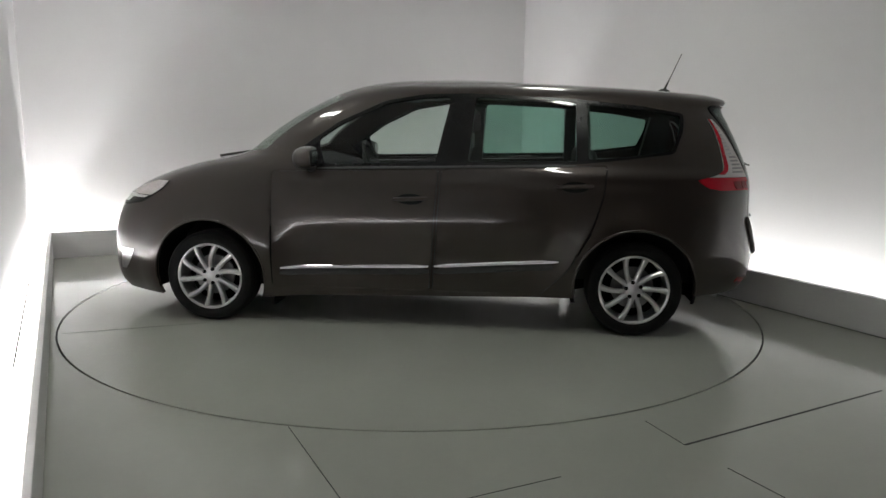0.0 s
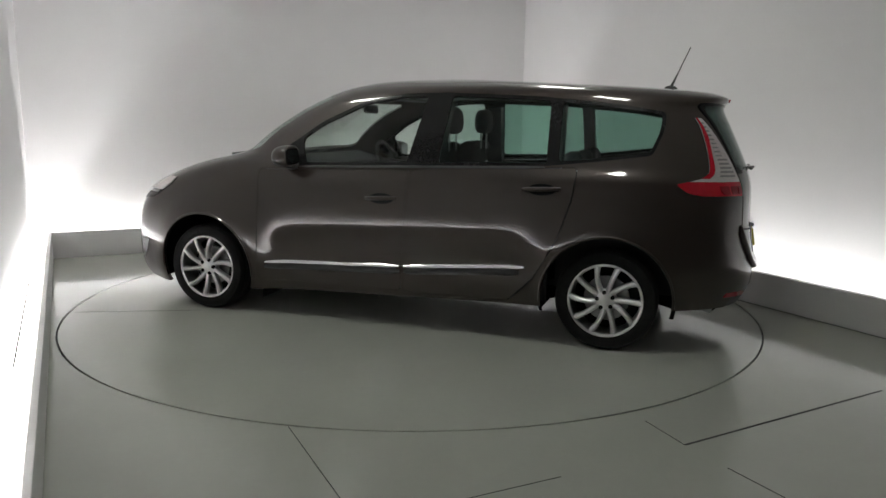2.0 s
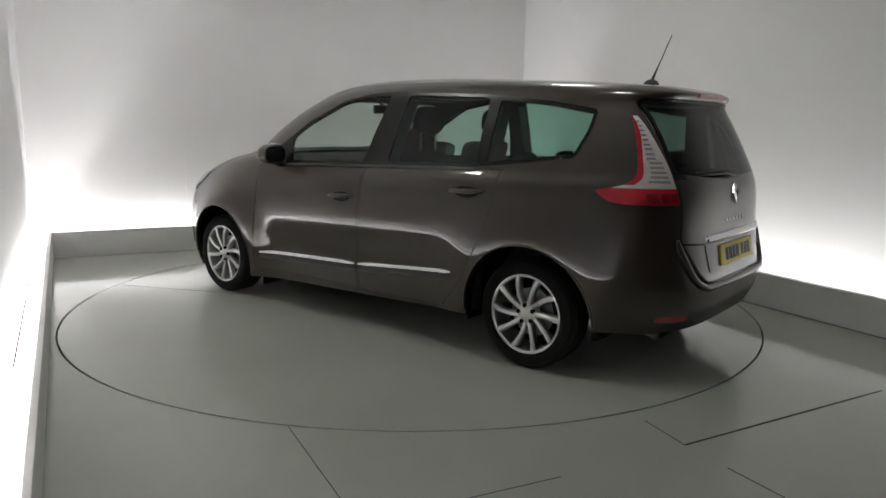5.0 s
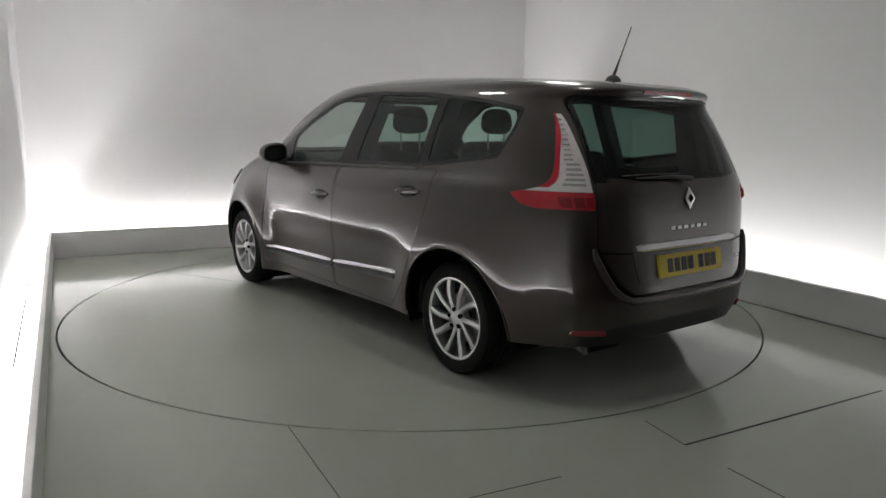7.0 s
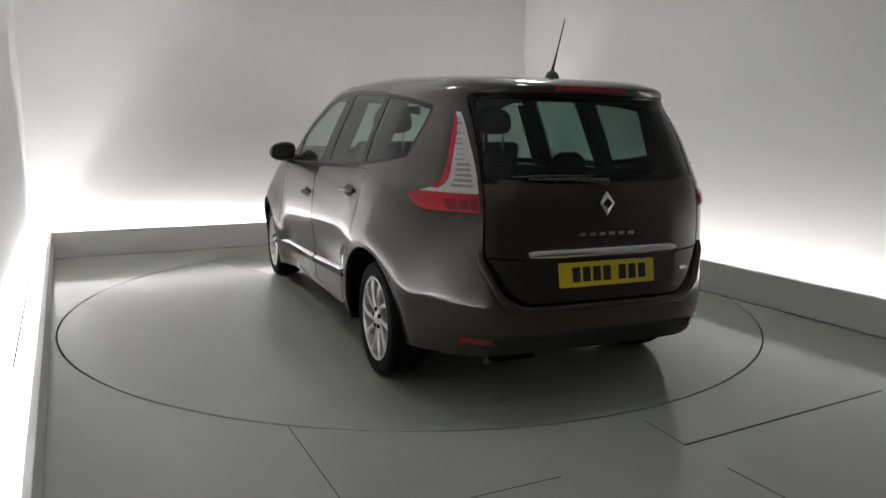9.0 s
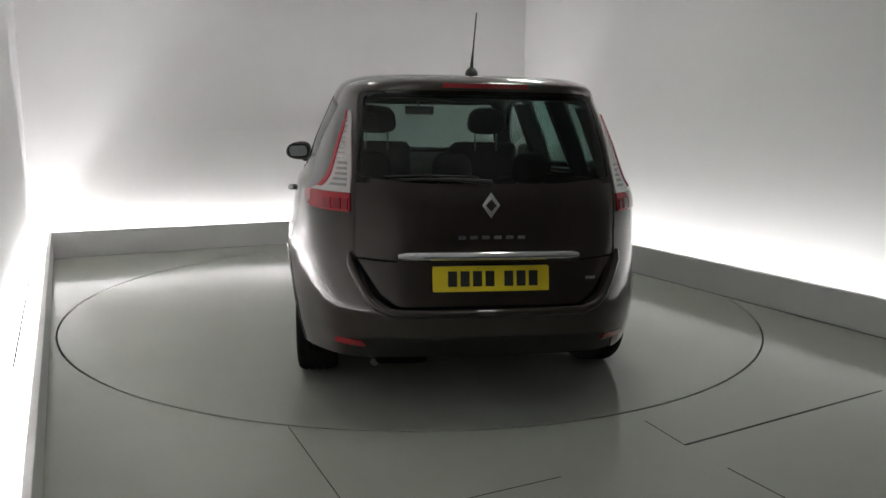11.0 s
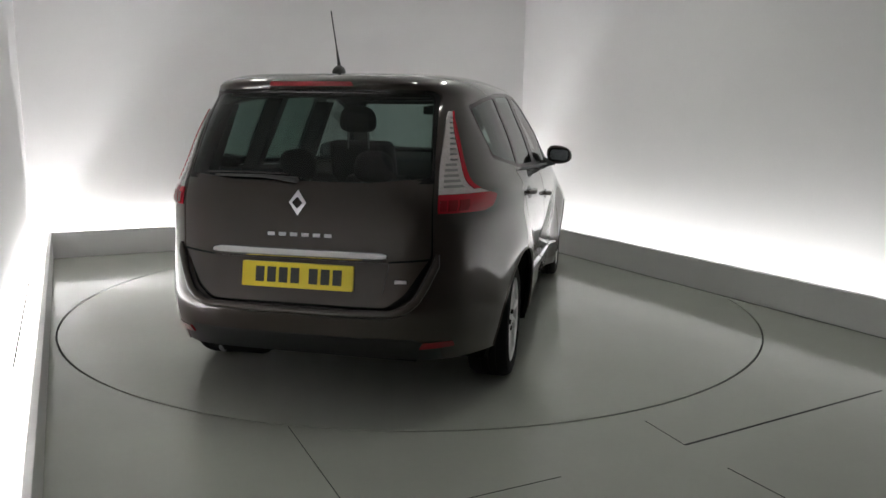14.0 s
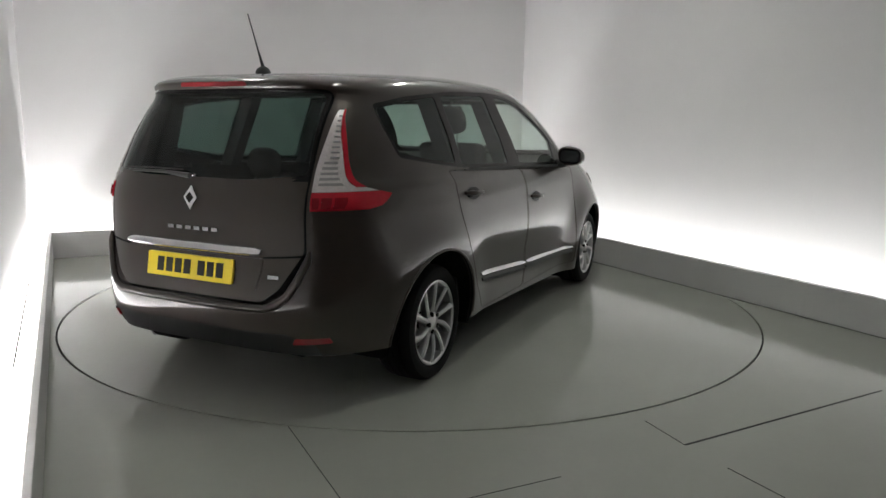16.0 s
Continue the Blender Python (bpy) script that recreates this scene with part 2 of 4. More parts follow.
# dark joint at the foot of the side wall, and the sealant line along the kerb
room_slab("trim_left", -GAP_L + 0.0005, -GAP_L + 0.012, -GAP_B + 0.01, 3.4, 0.0, 0.003, M_UNDER, label="thin dark joint at the foot of the wall")
room_slab("trim_right", WIDE - 0.004, WIDE - 0.0005, 0.0, DEEP - 0.5, 0.0, 0.003, M_JOINT, label="thin dark sealant line at the foot of the kerb")


def ceiling_light(a, b, long=0.6, wide=0.14):
    holder = new("ceiling_light")
    holder.matrix_basis = Matrix.Translation(room(a, b, TALL)) @ pose(0, 0, 0, 0, 0, ROOM_TURN)
    tagged(holder, label="flat white ceiling light with a glowing diffuser", category="ceiling light", group="ceiling lights")
    part("housing", box(bmesh.new(), (-wide / 2 - 0.03, -long / 2 - 0.03, -0.06), (wide / 2 + 0.03, long / 2 + 0.03, -0.001), 0.006), M_LAMPBODY, holder, smooth=False)
    part("diffuser", box(bmesh.new(), (-wide / 2, -long / 2, -0.068), (wide / 2, long / 2, -0.062)), M_LAMP, holder, smooth=False)
    return holder


for a, b in ((0.7, 2.8), (3.7, 2.8), (2.35, 5.0)):
    ceiling_light(a, b)

# ---- the car: x forwards, y to its left, z up, origin on the floor midway between the axles ----
def smooth_curve(xs, ys):
    """A monotone cubic through (xs, ys)."""
    xs, ys = np.array(xs, float), np.array(ys, float)
    h, d = np.diff(xs), np.diff(ys) / np.diff(xs)
    m = np.zeros_like(xs)
    for i in range(1, len(xs) - 1):
        if d[i - 1] * d[i] > 0:
            w1, w2 = 2 * h[i] + h[i - 1], h[i] + 2 * h[i - 1]
            m[i] = (w1 + w2) / (w1 / d[i - 1] + w2 / d[i])
    m[0], m[-1] = d[0], d[-1]

    def f(x):
        x = min(max(x, xs[0]), xs[-1])
        i = min(max(int(np.searchsorted(xs, x)) - 1, 0), len(xs) - 2)
        t = (x - xs[i]) / h[i]
        return float((2 * t**3 - 3 * t**2 + 1) * ys[i] + (t**3 - 2 * t**2 + t) * h[i] * m[i]
                     + (-2 * t**3 + 3 * t**2) * ys[i + 1] + (t**3 - t**2) * h[i] * m[i + 1])
    return f


FRONT = smooth_curve((0.15, 0.22, 0.32, 0.50, 0.65, 0.775, 0.88, 0.97, 1.045, 1.085, 1.12, 1.20, 1.30, 1.48, 1.56, 1.605, 1.646),
                     (2.20, 2.25, 2.265, 2.255, 2.22, 2.15, 2.025, 1.82, 1.565, 1.37, 1.245, 1.14, 1.01, 0.71, 0.525, 0.33, -0.10))
REAR = smooth_curve((0.15, 0.28, 0.40, 0.50, 0.56, 0.62, 0.75, 0.97, 1.07, 1.20, 1.35, 1.44, 1.49, 1.53, 1.56, 1.59, 1.61, 1.646),
                    (-2.10, -2.165, -2.216, -2.222, -2.214, -2.203, -2.183, -2.17, -2.145, -2.09, -2.02, -1.982, -2.012, -1.92, -1.62, -1.12, -0.72, -0.20))
HALF = smooth_curve((0.15, 0.25, 0.40, 0.55, 0.70, 0.85, 0.95, 1.03, 1.08, 1.25, 1.40, 1.48, 1.52, 1.56, 1.59, 1.61, 1.646),
                    (0.855, 0.875, 0.895, 0.91, 0.915, 0.905, 0.888, 0.862, 0.838, 0.774, 0.706, 0.670, 0.646, 0.595, 0.50, 0.39, 0.02))
MID = smooth_curve((0.15, 1.0, 1.5, 1.646), (0.0, 0.0, -0.55, -0.15))
KF = smooth_curve((0.15, 0.6, 0.9, 1.1, 1.35, 1.646), (5.6, 5.8, 5.7, 6.3, 6.6, 3.4))
KR = smooth_curve((0.15, 0.6, 1.0, 1.2, 1.45, 1.646), (4.6, 4.6, 4.8, 4.8, 4.4, 2.4))
WHEEL_X, WHEEL_Z, ARCH = 1.385, 0.30, 0.383


def bulge(x, z):
    """Wheel-arch flares and the sculpted lower doors."""
    b = 0.0
    for xw, s in ((WHEEL_X, 0.072), (-WHEEL_X, 0.032)):
        r = math.hypot(x - xw, z - WHEEL_Z)
        b += s * math.exp(-((r - 0.38) / 0.16) ** 2)
    mid = math.exp(-((x - 0.0) / 0.98) ** 6)
    b -= 0.014 * mid * math.exp(-((z - 0.50) / 0.10) ** 2)
    b += 0.006 * math.exp(-((z - 0.93) / 0.05) ** 2) * math.exp(-((x + 0.3) / 1.5) ** 4)
    # rear shoulder under the quarter glass
    b += 0.012 * math.exp(-((z - 1.015) / 0.04) ** 2) * math.exp(-((x + 1.25) / 0.62) ** 4)
    return b


def plan(z):
    return FRONT(z), REAR(z), HALF(z), MID(z), KF(z), KR(z)


def side_y(x, z):
    f, r, w, c, kf, kr = plan(z)
    t, k = ((x - c) / (f - c), kf) if x > c else ((c - x) / (c - r), kr)
    t = min(max(t, 0.0), 1.0)
    y = max(1 - t ** k, 0.0) ** (1 / k)
    return y * (w + bulge(x, z))


def end_x(y, z, front=False):
    f, r, w, c, kf, kr = plan(z)
    k = kf if front else kr
    t = min(abs(y) / w, 1.0)
    s = max(1 - t ** k, 0.0) ** (1 / k)
    return c + (f - c) * s if front else c - (c - r) * s


def implicit(x, y, z):
    f, r, w, c, kf, kr = plan(z)
    t, k = ((x - c) / (f - c), kf) if x > c else ((c - x) / (c - r), kr)
    return (abs(y) / (w + bulge(x, z))) ** k + t ** k - 1


def skin_normal(p):
    x, y, z = p
    e = 0.003
    if z > 1.638:
        return Vector((0, 0, 1))
    zz0, zz1 = max(z - e, 0.151), min(z + e, 1.645)
    g = Vector((implicit(x + e, y, z) - implicit(x - e, y, z),
                implicit(x, y + e, z) - implicit(x, y - e, z),
                (implicit(x, y, zz1) - implicit(x, y, zz0)) * 2 * e / (zz1 - zz0)))
    return g.normalized() if g.length > 1e-12 else Vector((0, 0, 1))


def skin_mesh():
    """The whole painted skin as level rings from sill to roof."""
    bm = bmesh.new()
    zs = list(np.arange(0.16, 0.76, 0.025)) + list(np.arange(0.76, 1.13, 0.012)) + list(np.arange(1.13, 1.50, 0.022)) + list(np.arange(1.50, 1.60, 0.01)) + list(np.arange(1.60, 1.646, 0.004))
    n = 208
    rings = []
    for z in zs:
        f, r, w, c, kf, kr = plan(z)
        ring = []
        for i in range(n):
            a = 2 * math.pi * (i + 0.5) / n
            ca, sa = math.cos(a), math.sin(a)
            k = kf if ca > 0 else kr
            l = (abs(ca) ** k + abs(sa) ** k) ** (-1 / k)
            t = l * ca
            # spread points evenly along the long sides
            x = c + (f - c) * t if ca > 0 else c + (c - r) * t
            y = (w + bulge(x, z)) * l * sa
            ring.append(bm.verts.new((x, y, z)))
        rings.append(ring)
    for p, q in zip(rings, rings[1:]):
        for i in range(n):
            j = (i + 1) % n
            bm.faces.new((p[i], p[j], q[j], q[i]))
    bm.faces.new(rings[-1])
    return bm


def inside(poly, p):
    n = len(poly)
    for i in range(n):
        (x0, y0), (x1, y1) = poly[i], poly[(i + 1) % n]
        if (x1 - x0) * (p[1] - y0) - (y1 - y0) * (p[0] - x0) < 0:
            return False
    return True


def ccw(poly):
    s = sum(poly[i][0] * poly[(i + 1) % len(poly)][1] - poly[(i + 1) % len(poly)][0] * poly[i][1] for i in range(len(poly)))
    return list(poly) if s > 0 else list(poly)[::-1]


def rounded(poly, r, n=5):
    """The convex polygon with its corners rounded."""
    poly = ccw(poly)
    out = []
    for i in range(len(poly)):
        p, a, b = Vector(poly[i]), Vector(poly[i - 1]), Vector(poly[(i + 1) % len(poly)])
        q = min(r, (a - p).length * 0.45, (b - p).length * 0.45)
        s, e = p + (a - p).normalized() * q, p + (b - p).normalized() * q
        for k in range(n + 1):
            t = k / n
            out.append(tuple(s * (1 - t) ** 2 + p * 2 * t * (1 - t) + e * t * t))
    return out


def shrunk(poly, d):
    """The convex polygon with each side moved in by d."""
    poly = ccw(poly)
    n = len(poly)
    lines = []
    for i in range(n):
        p, q = Vector(poly[i]), Vector(poly[(i + 1) % n])
        t = (q - p).normalized()
        lines.append((p + Vector((-t.y, t.x)) * d, t))
    out = []
    for i in range(n):
        (p, t), (q, s) = lines[i - 1], lines[i]
        c = t.x * s.y - t.y * s.x
        if abs(c) < 1e-6:
            out.append(tuple(q))
            continue
        k = ((q.x - p.x) * s.y - (q.y - p.y) * s.x) / c
        out.append(tuple(p + t * k))
    return out


def clipped(poly, p, q):
    """The part of the polygon to the left of the line from p to q."""
    out = []
    n = len(poly)
    side = lambda v: (q[0] - p[0]) * (v[1] - p[1]) - (q[1] - p[1]) * (v[0] - p[0])
    for i in range(n):
        a, b = poly[i], poly[(i + 1) % n]
        sa, sb = side(a), side(b)
        if sa >= 0:
            out.append(a)
        if sa * sb < 0:
            t = sa / (sa - sb)
            out.append((a[0] + (b[0] - a[0]) * t, a[1] + (b[1] - a[1]) * t))
    return out


def face_in(f, poly, axis, pick):
    c = f.calc_center_median()
    if not pick(c):
        return False
    return inside(poly, (c.x, c.z) if axis == 1 else (c.y, c.z))


def cut_out(bm, poly, axis, pick):
    """Score the skin along the polygon and return the faces inside it."""
    poly = ccw(poly)
    lo = [min(p[i] for p in poly) - 0.03 for i in (0, 1)]
    hi = [max(p[i] for p in poly) + 0.03 for i in (0, 1)]

    def near(f):
        c = f.calc_center_median()
        a = c.x if axis == 1 else c.y
        r = 0.06
        return pick(c) and lo[0] - r < a < hi[0] + r and lo[1] - r < c.z < hi[1] + r
    for i in range(len(poly)):
        (a0, b0), (a1, b1) = poly[i], poly[(i + 1) % len(poly)]
        if math.hypot(a1 - a0, b1 - b0) < 1e-5:
            continue
        mid, half = ((a0 + a1) / 2, (b0 + b1) / 2), math.hypot(a1 - a0, b1 - b0) / 2 + 0.05
        fs = []
        for f in bm.faces:
            if near(f):
                vs = [(v.co.x if axis == 1 else v.co.y, v.co.z) for v in f.verts]
                if min(math.hypot(v[0] - mid[0], v[1] - mid[1]) for v in vs) < half + 0.03:
                    fs.append(f)
        nrm = (-(b1 - b0), 0, a1 - a0) if axis == 1 else (0, -(b1 - b0), a1 - a0)
        co = (a0, 0, b0) if axis == 1 else (0, a0, b0)
        geom = list({v for f in fs for v in f.verts}) + list({e for f in fs for e in f.edges}) + fs
        bmesh.ops.bisect_plane(bm, geom=geom, dist=1e-5, plane_co=co, plane_no=nrm)
    return [f for f in bm.faces if face_in(f, poly, axis, pick)]


def lift_off(bm, faces):
    """Take faces out of bm into a bmesh of their own."""
    out = bmesh.new()
    seen = {}
    for f in faces:
        vs = []
        for v in f.verts:
            if v not in seen:
                seen[v] = out.verts.new(v.co)
            vs.append(seen[v])
        out.faces.new(vs)
    bmesh.ops.delete(bm, geom=faces, context="FACES")
    return out


def skin_part(name, bm, mat, parent, label="", thick=0.0, push=0.0):
    """Link a piece of skin with the normals of the smooth body shape, and a folded-in edge of the given thickness."""
    bmesh.ops.remove_doubles(bm, verts=list(bm.verts), dist=2e-4)
    bmesh.ops.dissolve_degenerate(bm, dist=2e-4, edges=list(bm.edges))
    bmesh.ops.triangulate(bm, faces=list(bm.faces))
    for v in bm.verts:
        # scored points go back onto the curved shape
        k = skin_normal(v.co)
        x, y, z = v.co
        if abs(k.y) > 0.55 and z < 1.5:
            v.co.y = math.copysign(side_y(x, z), y)
        elif abs(k.x) > 0.55 and 0.2 < z < 1.5 and abs(y) < 0.7 and x < 0:
            v.co.x = end_x(y, z)
    normals = [skin_normal(v.co) for v in bm.verts]
    verts = [v.co + k * push for v, k in zip(bm.verts, normals)]
    bm.verts.index_update()
    faces = [[v.index for v in f.verts] for f in bm.faces]
    rim = [[v.index for v in e.link_faces[0].verts if v in e.verts] + [e.link_faces[0]] for e in bm.edges if e.is_boundary]
    if thick:
        inner = {}
        for a, b, f in rim:
            order = [v.index for v in f.verts]
            if order[(order.index(a) + 1) % 3] != b:
                a, b = b, a
            ids = []
            for i in (a, b):
                # the folded edge gets its own outer and inner points
                if i not in inner:
                    n0 = normals[i]
                    inner[i] = (len(verts), len(verts) + 1)
                    verts += [verts[i].copy(), verts[i] - n0 * thick]
                    normals += [n0, n0]
                ids.append(inner[i])
            faces.append([ids[1][0], ids[0][0], ids[0][1], ids[1][1]])
    bm.free()
    me = bpy.data.meshes.new(name)
    me.from_pydata([tuple(v) for v in verts], [], faces)
    me.update()
    flat = [c for k in normals for c in k]
    for p in me.polygons:
        p.use_smooth = True
    free = me.attributes.new("custom_normal", "FLOAT_VECTOR", "POINT")
    free.data.foreach_set("vector", flat)
    me.materials.append(mat)
    ob = new(name, me)
    ob.parent = parent
    if label:
        ob["label"] = label
    return ob


car = tagged(new("car"), label="brown metallic seven-seat family car turning on the turntable", category="car")

# outlines on the side (x, z)
DLO = rounded([(0.80, 1.075), (0.838, 1.118), (0.54, 1.328), (0.24, 1.468), (-0.02, 1.512), (-0.31, 1.520), (-0.908, 1.496), (-1.39, 1.450),
               (-1.66, 1.405), (-1.655, 1.30), (-1.60, 1.155), (-1.30, 1.115), (-1.0, 1.082), (0.69, 1.035)], 0.03, 3)


def halfplane(poly, p, q, keep):
    """Clip so that the point keep stays."""
    s = (q[0] - p[0]) * (keep[1] - p[1]) - (q[1] - p[1]) * (keep[0] - p[0])
    return clipped(poly, p, q) if s > 0 else clipped(poly, q, p)


INNER = ccw(shrunk(DLO, 0.020))
PANES = (
    ("front_side_window", halfplane(halfplane(INNER, (-0.10, 1.05), (-0.19, 1.5), (0.3, 1.2)), (0.60, 1.0), (0.70, 1.3), (0.2, 1.2)), M_GLASS_F, "lightly tinted front door glass"),
    ("rear_side_window", halfplane(halfplane(INNER, (-0.31, 1.05), (-0.35, 1.5), (-0.6, 1.2)), (-1.0, 1.05), (-0.985, 1.5), (-0.6, 1.2)), M_GLASS_R, "green-tinted rear door glass"),
    ("quarter_window", halfplane(INNER, (-1.07, 1.05), (-1.06, 1.5), (-1.3, 1.25)), M_GLASS_R, "green-tinted rear quarter glass"),
)
FRONT_DOOR = rounded([(0.965, 1.012), (0.955, 0.245), (-0.083, 0.245), (-0.135, 1.043)], 0.03, 3)
REAR_DOOR = rounded([(-0.145, 1.043), (-0.093, 0.245), (-0.80, 0.245), (-0.97, 0.42), (-1.10, 0.66), (-1.175, 0.90), (-1.19, 1.082)], 0.03, 3)
# outlines on the tail (y, z)
TAILGATE = rounded([(-0.56, 1.462), (0.56, 1.462), (0.59, 1.05), (0.598, 0.735), (0.52, 0.575), (0.43, 0.518), (-0.43, 0.518), (-0.52, 0.575), (-0.598, 0.735), (-0.59, 1.05)], 0.03, 3)
GATE_PANEL = rounded([(-0.55, 1.454), (0.55, 1.454), (0.581, 1.05), (0.586, 0.75), (0.482, 0.588), (0.405, 0.532), (-0.405, 0.532), (-0.482, 0.588), (-0.586, 0.75), (-0.581, 1.05)], 0.02, 3)
TAIL_GLASS = rounded([(-0.535, 1.445), (0.535, 1.445), (0.572, 1.085), (0.3, 1.062), (-0.3, 1.062), (-0.572, 1.085)], 0.03, 4)
SCREEN = rounded([(-0.60, 1.50), (0.60, 1.50), (0.755, 1.13), (0.4, 1.115), (-0.4, 1.115), (-0.755, 1.13)], 0.04, 4)


def arch_ring(x, r=ARCH, n=28):
    return [(x + r * math.cos(2 * math.pi * i / n), WHEEL_Z + r * math.sin(2 * math.pi * i / n)) for i in range(n)]


def build_skin():
    bm = skin_mesh()
    for s in (1, -1):
        pick = lambda c, s=s: c.y * s > 0.25
        side = "left" if s > 0 else "right"
        for xw in (WHEEL_X, -WHEEL_X):
            fs = cut_out(bm, arch_ring(xw), 1, pick)
            bmesh.ops.delete(bm, geom=fs, context="FACES")
        band = lift_off(bm, cut_out(bm, DLO, 1, pick))
        for name, poly, mat, label in PANES:
            glass_bm = lift_off(band, cut_out(band, rounded(poly, 0.03, 3), 1, pick))
            skin_part(name, glass_bm, mat, car, label, push=-0.004)
        skin_part("window_surround", band, M_BLACK, car, "glossy black window surround and pillars", thick=0.02, push=-0.001)
        for name, poly in (("front_door", FRONT_DOOR), ("rear_door", REAR_DOOR)):
            ring = cut_out(bm, poly, 1, pick)
            door = lift_off(bm, ring)
            keep = set(cut_out(door, shrunk(poly, 0.009), 1, pick))
            bmesh.ops.delete(door, geom=[f for f in door.faces if f not in keep], context="FACES")
            DOORS[(name, s)] = skin_part(name, door, M_PAINT, car, "brown metallic door panel", thick=0.02)
    tail = lambda c: c.x < -1.6 and abs(c.y) < 0.8
    back = lift_off(bm, cut_out(bm, TAILGATE, 0, tail))
    keep = set(cut_out(back, GATE_PANEL, 0, tail))
    skin_part("gate_seal", lift_off(back, [f for f in back.faces if f not in keep]), M_UNDER, car, "black recess round the tailgate", push=-0.022)
    pane = lift_off(back, cut_out(back, TAIL_GLASS, 0, tail))
    frame_faces = [f for f in back.faces if f.calc_center_median().z > 1.055 and (abs(f.calc_center_median().y) > 0.53 or f.calc_center_median().z > 1.40)]
    skin_part("window_frame", lift_off(back, frame_faces), M_BLACK, car, "glossy black frame round the tailgate glass", thick=0.02)
    GATE.append(skin_part("tailgate", back, M_PAINT, car, "brown metallic tailgate", thick=0.02))
    skin_part("tailgate_window", pane, M_GLASS_T, car, "dark tinted tailgate glass", push=-0.002)
    nose = lambda c: c.x > 0.1 and c.z > 1.10
    skin_part("windscreen", lift_off(bm, cut_out(bm, SCREEN, 0, nose)), M_GLASS_F, car, "clear front windscreen", push=-0.002)
    geom = list(bm.verts) + list(bm.edges) + list(bm.faces)
    bmesh.ops.bisect_plane(bm, geom=geom, dist=1e-5, plane_co=(0.73, 0, 0.185), plane_no=Vector((-0.032, 0, -1.0)).normalized(), clear_outer=True)
    # the underside rises behind the rear wheels
    geom = list(bm.verts) + list(bm.edges) + list(bm.faces)
    res = bmesh.ops.bisect_plane(bm, geom=geom, dist=1e-5, plane_co=(-1.72, 0, 0.215), plane_no=Vector((-0.16, 0, -1.0)).normalized(), clear_outer=True)
    low = lambda c: c.x < -1.75
    skin_part("bumper_valance", lift_off(bm, cut_out(bm, [(-0.66, 0.1), (0.66, 0.1), (0.62, 0.335), (0.52, 0.392), (-0.52, 0.392), (-0.62, 0.335)], 0, low)), M_VALANCE, car, "black plastic lower bumper", thick=0.03, push=-0.006)
    skin_part("body", bm, M_PAINT, car, "brown metallic bodyshell", thick=0.025)


DOORS, GATE = {}, []
build_skin()


# ---- fittings laid on the skin ----
def skin_angle(x, y, z):
    f, r, w, c, kf, kr = plan(z)
    return math.atan2(abs(y) / (w + bulge(x, z)), (x - c) / ((f - c) if x > c else (c - r)))


def skin_point(a, z, out=0.0, s=1):
    """The point of the skin at the plan angle a and height z, lifted by out; s = -1: on the car's right."""
    f, r, w, c, kf, kr = plan(z)
    ca, sa = math.cos(a), math.sin(a)
    k = kf if ca > 0 else kr
    l = (abs(ca) ** k + abs(sa) ** k) ** (-1 / k)
    x = c + ((f - c) if ca > 0 else (c - r)) * l * ca
    p = Vector((x, (w + bulge(x, z)) * l * sa, z))
    p += skin_normal(p) * out
    p.y *= s
    return p


def wrap_band(rows, out=0.006, thick=0.02, s=1, nu=10, nv=14, crown=0.0):
    """A cushion on the skin between two edges; rows of (z, edge point, other edge point) from below upwards."""
    zs = [r[0] for r in rows]
    ea = smooth_curve(zs, [skin_angle(r[1][0], r[1][1], r[0]) for r in rows])
    eb = smooth_curve(zs, [skin_angle(r[2][0], r[2][1], r[0]) for r in rows])
    bm = bmesh.new()
    grid = []
    for i in range(nv + 1):
        z = zs[0] + (zs[-1] - zs[0]) * i / nv
        row = []
        for j in range(nu + 1):
            t = j / nu
            o = out + crown * math.sin(math.pi * t) * math.sin(math.pi * i / nv)
            row.append(bm.verts.new(skin_point(ea(z) * (1 - t) + eb(z) * t, z, o, s)))
        grid.append(row)
    for i in range(nv):
        for j in range(nu):
            bm.faces.new((grid[i][j], grid[i][j + 1], grid[i + 1][j + 1], grid[i + 1][j]))
    rim = [e for e in bm.edges if e.is_boundary]
    ext = bmesh.ops.extrude_edge_only(bm, edges=rim)
    for v in (g for g in ext["geom"] if isinstance(g, bmesh.types.BMVert)):
        p = Vector((v.co.x, abs(v.co.y), v.co.z))
        n = skin_normal(p)
        n.y *= s if v.co.y * s > 0 or abs(v.co.y) > 1e-6 else 1
        v.co -= n * thick
    bmesh.ops.recalc_face_normals(bm, faces=list(bm.faces))
    return bm


